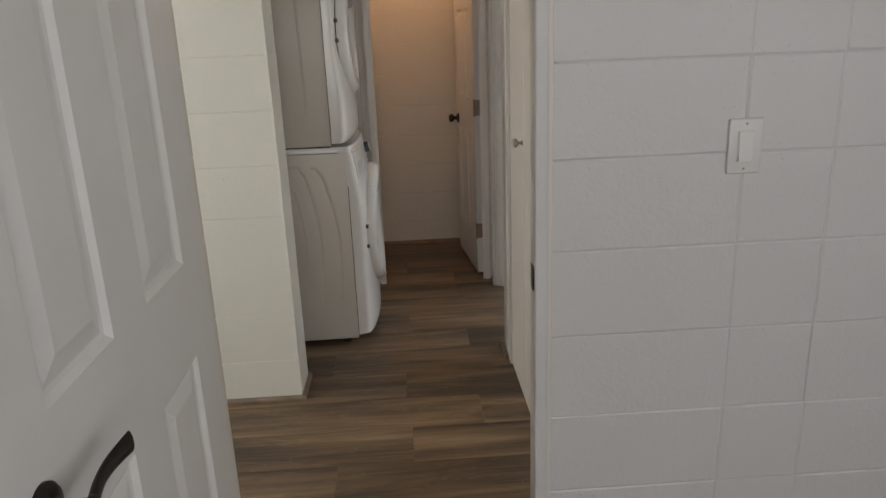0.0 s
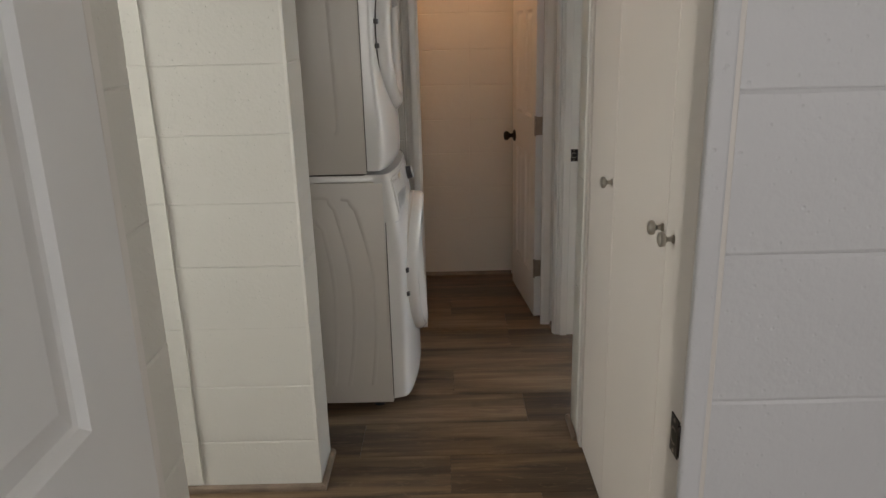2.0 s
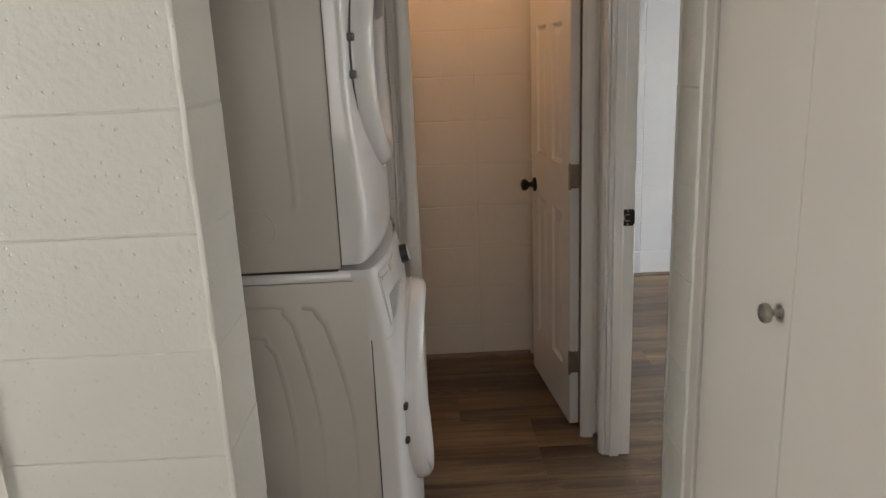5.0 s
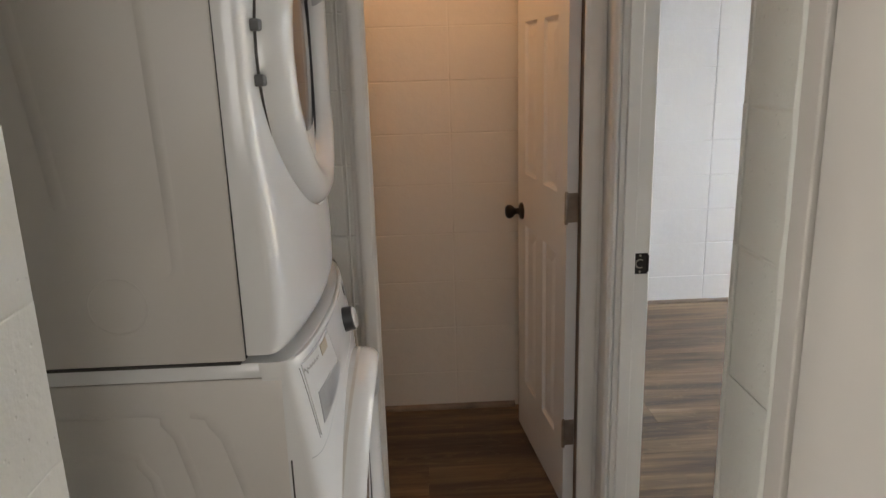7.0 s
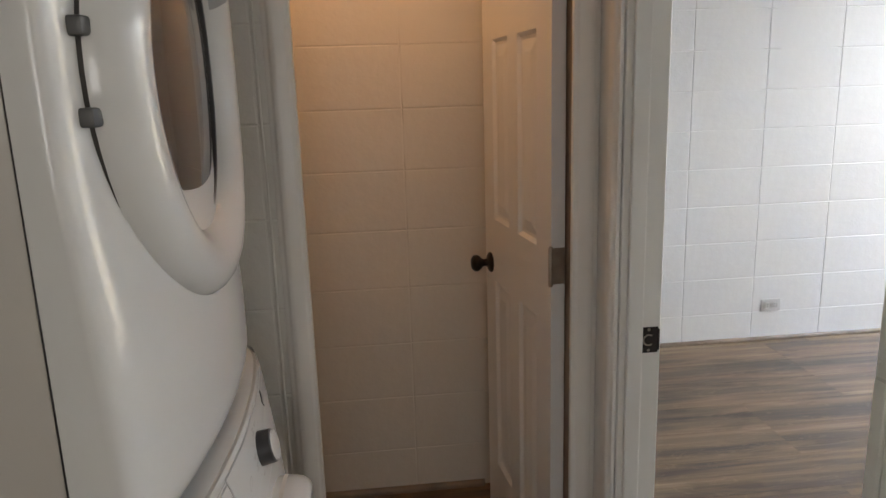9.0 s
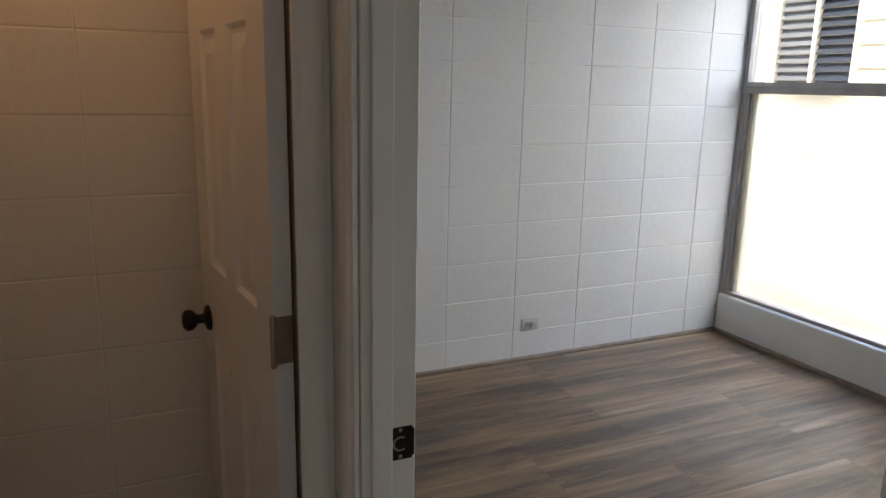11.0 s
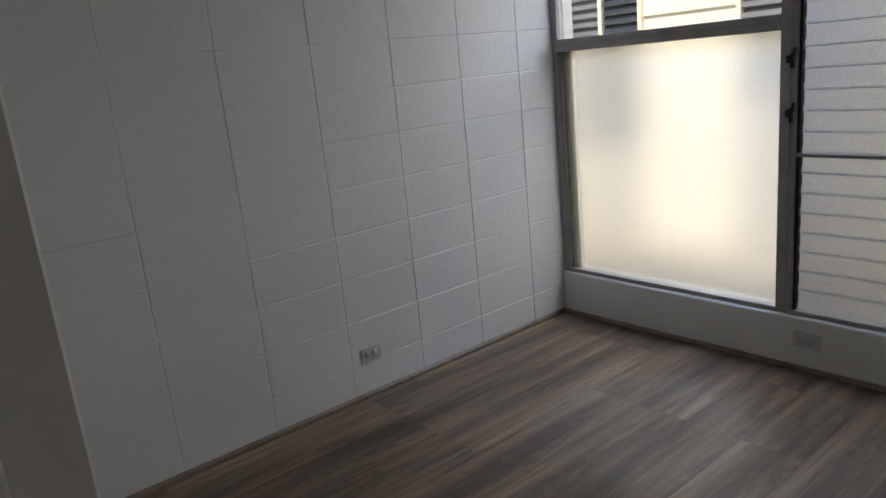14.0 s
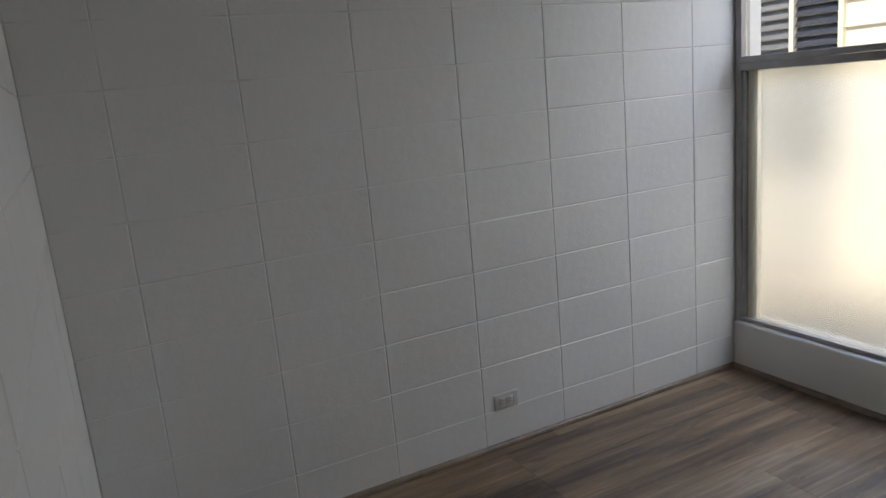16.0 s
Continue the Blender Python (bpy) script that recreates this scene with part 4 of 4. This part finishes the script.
        emboss(t, [(-1.0, top)] * (x0 < -0.5) + [(x0 - r - 0.01, top), (x0 - 0.6 * r, top - 0.006), (x0 - 0.02, top - 0.022)] + bend + foot, 0.011, 0.0013)


at_thing(washer, build_washer)

# dryer
DS, DD = -0.396, 0.080
DZ0, DZ1 = 0.978, 1.94


def dx(y, z):
    """Front of the dryer: fuller below the door, tucked in at its lower rim."""
    k = min(1.0, max(0.0, (1.42 - z) / 0.32))
    full = 0.023 * k * k * (3 - 2 * k)
    tuck = 0.012 * max(0.0, (1.03 - z) / 0.04) ** 2
    return front_x(y, z, DS, DD + full - tuck, 0.984, DZ1, 9.0, 40.0)


dryer = empty("dryer", (-0.7, YC, 0.973), "white clothes dryer stacked on top of the washing machine, door closed", "clothes dryer")


def build_dryer():
    t = dryer
    cabinet(t, -1.05, DS, DZ0, DZ1)
    bm = front_shell(dx, 0.990, DZ1 - 0.002)
    part("front", bm, PLASTIC, t, "glossy white bowed front", smooth=True)
    bm = bmesh.new()
    bm.faces.new([bm.verts.new((x, y, 0.9925)) for x, y in [(DS, YC + HW - 0.002), (DS, YC - HW + 0.002)] + [(dx(y, 0.9925) - 0.001, y) for y in [YC - HW + 0.002 + (2 * HW - 0.004) * k / 40 for k in range(41)]]])
    part("front_underside", bm, PLASTIC, t)
    bm = bmesh.new()
    add_box(bm, (-1.0, YC - HW + 0.001, 0.9735), (DS - 0.01, YC + HW - 0.01, 0.9778))
    part("stacking_gap", bm, SEAM, t, "dark strip for the shade between the two machines")
    machine_door(t, DS + DD + 0.001, 1.480, 0.0, 1.028)
    # No hollow here: a grey patch carries the shade of the notch.
    part("recess", drape(dx, [(3.66, 1.196), (3.69, 1.184), (3.75, 1.181), (3.80, 1.188), (3.80, 1.20), (3.66, 1.204)], 0.0015), GREYP, t, "grey patch for the shade in the recess under the door ring")
    emboss(t, arc(-0.595, 1.085, 0.048, 0, 360, 36), 0.0022, 0.0006)
    emboss(t, [(-0.50, DZ1 - 0.05), (-0.50, 1.6), (-0.49, 1.2)] + arc(-0.52, 1.15, 0.03, 0, -60, 4), 0.012, 0.0010)
    emboss(t, [(-0.72, DZ1 - 0.05), (-0.70, 1.6), (-0.66, 1.25)], 0.014, 0.0010)


at_thing(dryer, build_dryer)

# ---- devices on walls ----
sw = empty("light_switch", (0.656, 1.5945, 1.205), "white rocker light switch on the block wall", "light switch")
bm = bmesh.new()
add_box(bm, (-0.0375, -0.0065, -0.059), (0.0375, 0.001, 0.059), 0.004, 3)
part("plate", bm, DEVICE, sw, "white screwed wall plate", smooth=True)
bm = bmesh.new()
add_box(bm, (-0.0175, -0.0085, -0.034), (0.0175, -0.0066, 0.034), 0.0008)
part("rocker_frame", bm, DEVICE, sw)
bm = bmesh.new()
vs = [bm.verts.new(p) for p in ((-0.0155, -0.0086, -0.031), (0.0155, -0.0086, -0.031), (0.0155, -0.0086, 0.031), (-0.0155, -0.0086, 0.031), (-0.0150, -0.0125, -0.0305), (0.0150, -0.0125, -0.0305), (0.0150, -0.0095, 0.0305), (-0.0150, -0.0095, 0.0305))]
for f in ((0, 1, 5, 4), (1, 2, 6, 5), (2, 3, 7, 6), (3, 0, 4, 7), (4, 5, 6, 7)):
    bm.faces.new([vs[i] for i in f])
part("rocker", bm, DEVICE, sw, "white rocker paddle")
for z in (-0.048, 0.048):
    bm = bmesh.new()
    add_revolve(bm, [(0, 0), (0.003, 0), (0.002, 0.001), (0, 0.001)], pose(0, -0.0065, z) @ pose(0, 0, 0, rx=90), 10)
    part("screw", bm, HINGEM, sw)


def outlet(m, label):
    """A duplex socket laid on its side, facing -y, in the pose m."""
    ob = empty("wall_outlet", (0, 0, 0), label, "wall outlet", "wall outlets")
    bm = bmesh.new()
    add_box(bm, (-0.058, -0.006, -0.036), (0.058, 0.001, 0.036), 0.0035, 3)
    part("plate", bm, DEVICE, ob, smooth=True)
    for s in (-1, 1):
        bm = bmesh.new()
        add_box(bm, (s * 0.0195 - 0.014, -0.0085, -0.0165), (s * 0.0195 + 0.014, -0.0061, 0.0165), 0.004, 2)
        part("socket", bm, DEVICE, ob, "socket face", smooth=True)
        bm = bmesh.new()
        for z, ln in ((0.0065, 0.0085), (-0.0065, 0.007)):
            add_box(bm, (s * 0.0195 - ln / 2, -0.0089, z - 0.0011), (s * 0.0195 + ln / 2, -0.0086, z + 0.0011))
        part("slots", bm, SLOT, ob)
    bm = bmesh.new()
    add_revolve(bm, [(0, 0), (0.003, 0), (0.002, 0.001), (0, 0.001)], pose(0, -0.006, 0) @ pose(0, 0, 0, rx=90), 10)
    part("screw", bm, HINGEM, ob)
    ob.matrix_basis = m
    return ob


outlet(pose(2.136, 6.3365, 0.205), "white duplex outlet low on the block wall")
outlet(pose(3.4995, 4.957, 0.145, rz=-90), "white duplex outlet on the low wall under the window")

# ---- window ----
XF = 3.53
win = empty("window_1", (3.54, 4.9, 0.246), "grey aluminium window with frosted pane, clear transom and louvres", "window", kind="structure")


def wbar(name, lo, hi, bevel=0.002):
    bm = bmesh.new()
    lo2, hi2 = [lo[i] - win.location[i] for i in range(3)], [hi[i] - win.location[i] for i in range(3)]
    add_box(bm, lo2, hi2, bevel)
    return part(name, bm, ALU, win)


def in_win(lo, hi, name, mat, bevel=0.0):
    bm = bmesh.new()
    add_box(bm, [lo[i] - win.location[i] for i in range(3)], [hi[i] - win.location[i] for i in range(3)], bevel)
    return part(name, bm, mat, win)


WT = 2.25
wbar("jamb", (XF - 0.012, 6.302, 0.246), (XF + 0.05, 6.336, WT))
wbar("jamb_bead", (XF - 0.004, 6.286, 0.268), (XF + 0.03, 6.3015, 1.464))
# Added cream strip behind the pane for the paler band along its edge.
in_win((XF + 0.022, 6.235, 0.268), (XF + 0.05, 6.3012, 1.4675), "outer_bead", SIDING)
wbar("sill_rail", (XF - 0.012, 3.55, 0.2465), (XF + 0.05, 6.3015, 0.2675))
wbar("mullion", (XF - 0.020, 5.036, 0.268), (XF + 0.05, 5.106, WT))
wbar("mullion_rib", (XF - 0.026, 5.058, 0.268), (XF - 0.0205, 5.066, WT), 0.001)
wbar("transom_rail", (XF - 0.016, 5.1065, 1.468), (XF + 0.05, 6.3015, 1.504))
wbar("transom_rail", (XF - 0.024, 5.1065, 1.5045), (XF + 0.05, 6.3015, 1.532))
wbar("transom_head", (XF - 0.012, 5.1065, WT - 0.03), (XF + 0.05, 6.3015, WT - 0.0005))
wbar("louvre_bar", (XF - 0.022, 3.55, 0.950), (XF - 0.006, 5.0355, 0.966))
wbar("louvre_head", (XF - 0.012, 3.55, WT - 0.03), (XF + 0.05, 5.0355, WT - 0.0005))
in_win((XF + 0.010, 5.1065, 0.268), (XF + 0.015, 6.2855, 1.4675), "frosted_pane", FROSTED).visible_shadow = False
in_win((XF + 0.020, 5.1065, 1.5325), (XF + 0.025, 6.3015, WT - 0.0305), "clear_pane", CLEAR).visible_shadow = False
# louvre clips: a toothed dark strip
bm = bmesh.new()
add_box(bm, (XF - 0.005 - 3.54, 5.022 - 4.9, 0.0225), (XF + 0.02 - 3.54, 5.0355 - 4.9, WT - 0.28), 0)
k = 0.30
while k < WT - 0.06:
    add_box(bm, (XF - 0.013 - 3.54, 5.0165 - 4.9, k - 0.246), (XF + 0.012 - 3.54, 5.030 - 4.9, k - 0.246 + 0.05), 0.003)
    k += 0.0865
part("louvre_clips", bm, GASKET, win, "black louvre clips")
z = 0.272
while z < WT - 0.11:
    bm = bmesh.new()
    r = bmesh.ops.create_cube(bm, size=1)
    for v in r["verts"]:
        p = Vector((v.co.x * 0.005, v.co.y * 1.476, v.co.z * 0.092))
        v.co = Matrix.Rotation(radians(5), 3, "Y") @ p + Vector((XF + 0.014 - 3.54, 4.281 - 4.9, z + 0.046 - 0.246))
    blade = part("louvre", bm, OBSCURE, win)
    blade.visible_shadow = False
    bm = bmesh.new()
    r = bmesh.ops.create_cube(bm, size=1)
    for v in r["verts"]:
        p = Vector((v.co.x * 0.0066, v.co.y * 1.475, -0.0465 + v.co.z * 0.0022))
        v.co = Matrix.Rotation(radians(5), 3, "Y") @ p + Vector((XF + 0.014 - 3.54, 4.281 - 4.9, z + 0.046 - 0.246))
    part("ground_edge", bm, EDGE, blade, "ground edge of the glass blade")
    z += 0.0865


def window_latch(z):
    bm = bmesh.new()
    for a, b, c, d in ((0.0, -0.030, 0.030, 0.006), (0.012, -0.008, 0.022, 0.010), (-0.010, 0.020, 0.052, 0.005)):
        add_box(bm, (XF - 0.046, 5.050 + a - d, z + b), (XF - 0.0265, 5.050 + a + d, z + c), 0.003, 2)
    bmesh.ops.translate(bm, verts=bm.verts, vec=-win.location)
    part("latch", bm, GASKET, win, "small black window latch", smooth=True)


window_latch(1.345)
window_latch(1.125)

# ---- outside ----
box_thing("ground", (-60, -60, -0.5), (120, 80, -0.3), GROUND, "pale concrete ground outside", "ground", kind="structure")
NX = 6.1
house = empty("neighbour_house", (NX, 6.5, -0.3), "cream-sided neighbouring house with louvred openings", "house")
bm = bmesh.new()
zz = 0.0
while zz < 5.2:
    for y0, y1 in ((-9, -0.72), (0.13, 1.03), (1.88, 12)):
        vs = [bm.verts.new(p) for p in ((-0.018, y0, zz), (-0.018, y1, zz), (0.0, y1, zz + 0.20), (0.0, y0, zz + 0.20))]
        bm.faces.new(vs)
        vs = [bm.verts.new(p) for p in ((-0.018, y0, zz), (-0.018, y1, zz), (0.0, y1, zz - 0.0), (0.0, y0, zz - 0.0))]
        bm.faces.new(vs)
    zz += 0.2
part("siding", bm, SIDING, house, "cream lapped board siding")
bm = bmesh.new()
add_box(bm, (0.02, -9, 0), (0.2, 12, 5.2))
part("wall_core", bm, SIDING, house)
for y0, y1 in ((-0.72, 0.13), (1.03, 1.88)):
    for half, mat in ((0, DARKGLASS), (1, GREYSLAT)):
        ya, yb = y0 + (y1 - y0) * half / 2 + 0.02, y0 + (y1 - y0) * (half + 1) / 2 - 0.02
        bm = bmesh.new()
        q = 1.25 if y0 < 0 else 0.85
        while q < 4.8:
            vs = [bm.verts.new(p) for p in ((-0.03, ya, q), (-0.03, yb, q), (0.01, yb, q + 0.075), (0.01, ya, q + 0.075))]
            bm.faces.new(vs)
            q += 0.08
        part("louvre_bank", bm, mat, house)
    # Added panel below the louvres, greying the pane's blurred sides.
    bm = bmesh.new()
    add_box(bm, (-0.03, y0 + 0.02, 0), (0.01, y1 - 0.02, 1.22 if y0 < 0 else 0.82))
    part("wall_panel", bm, DIM_GREY, house, "added grey panel under the louvres that dims the frosted pane's sides")
    bm = bmesh.new()
    for y in (y0, (y0 + y1) / 2, y1):
        add_box(bm, (-0.05, y - 0.02, 0), (0.02, y + 0.02, 4.9))
    part("louvre_frame", bm, SIDING, house)

all_blocks()
all_tiles()
all_planks()
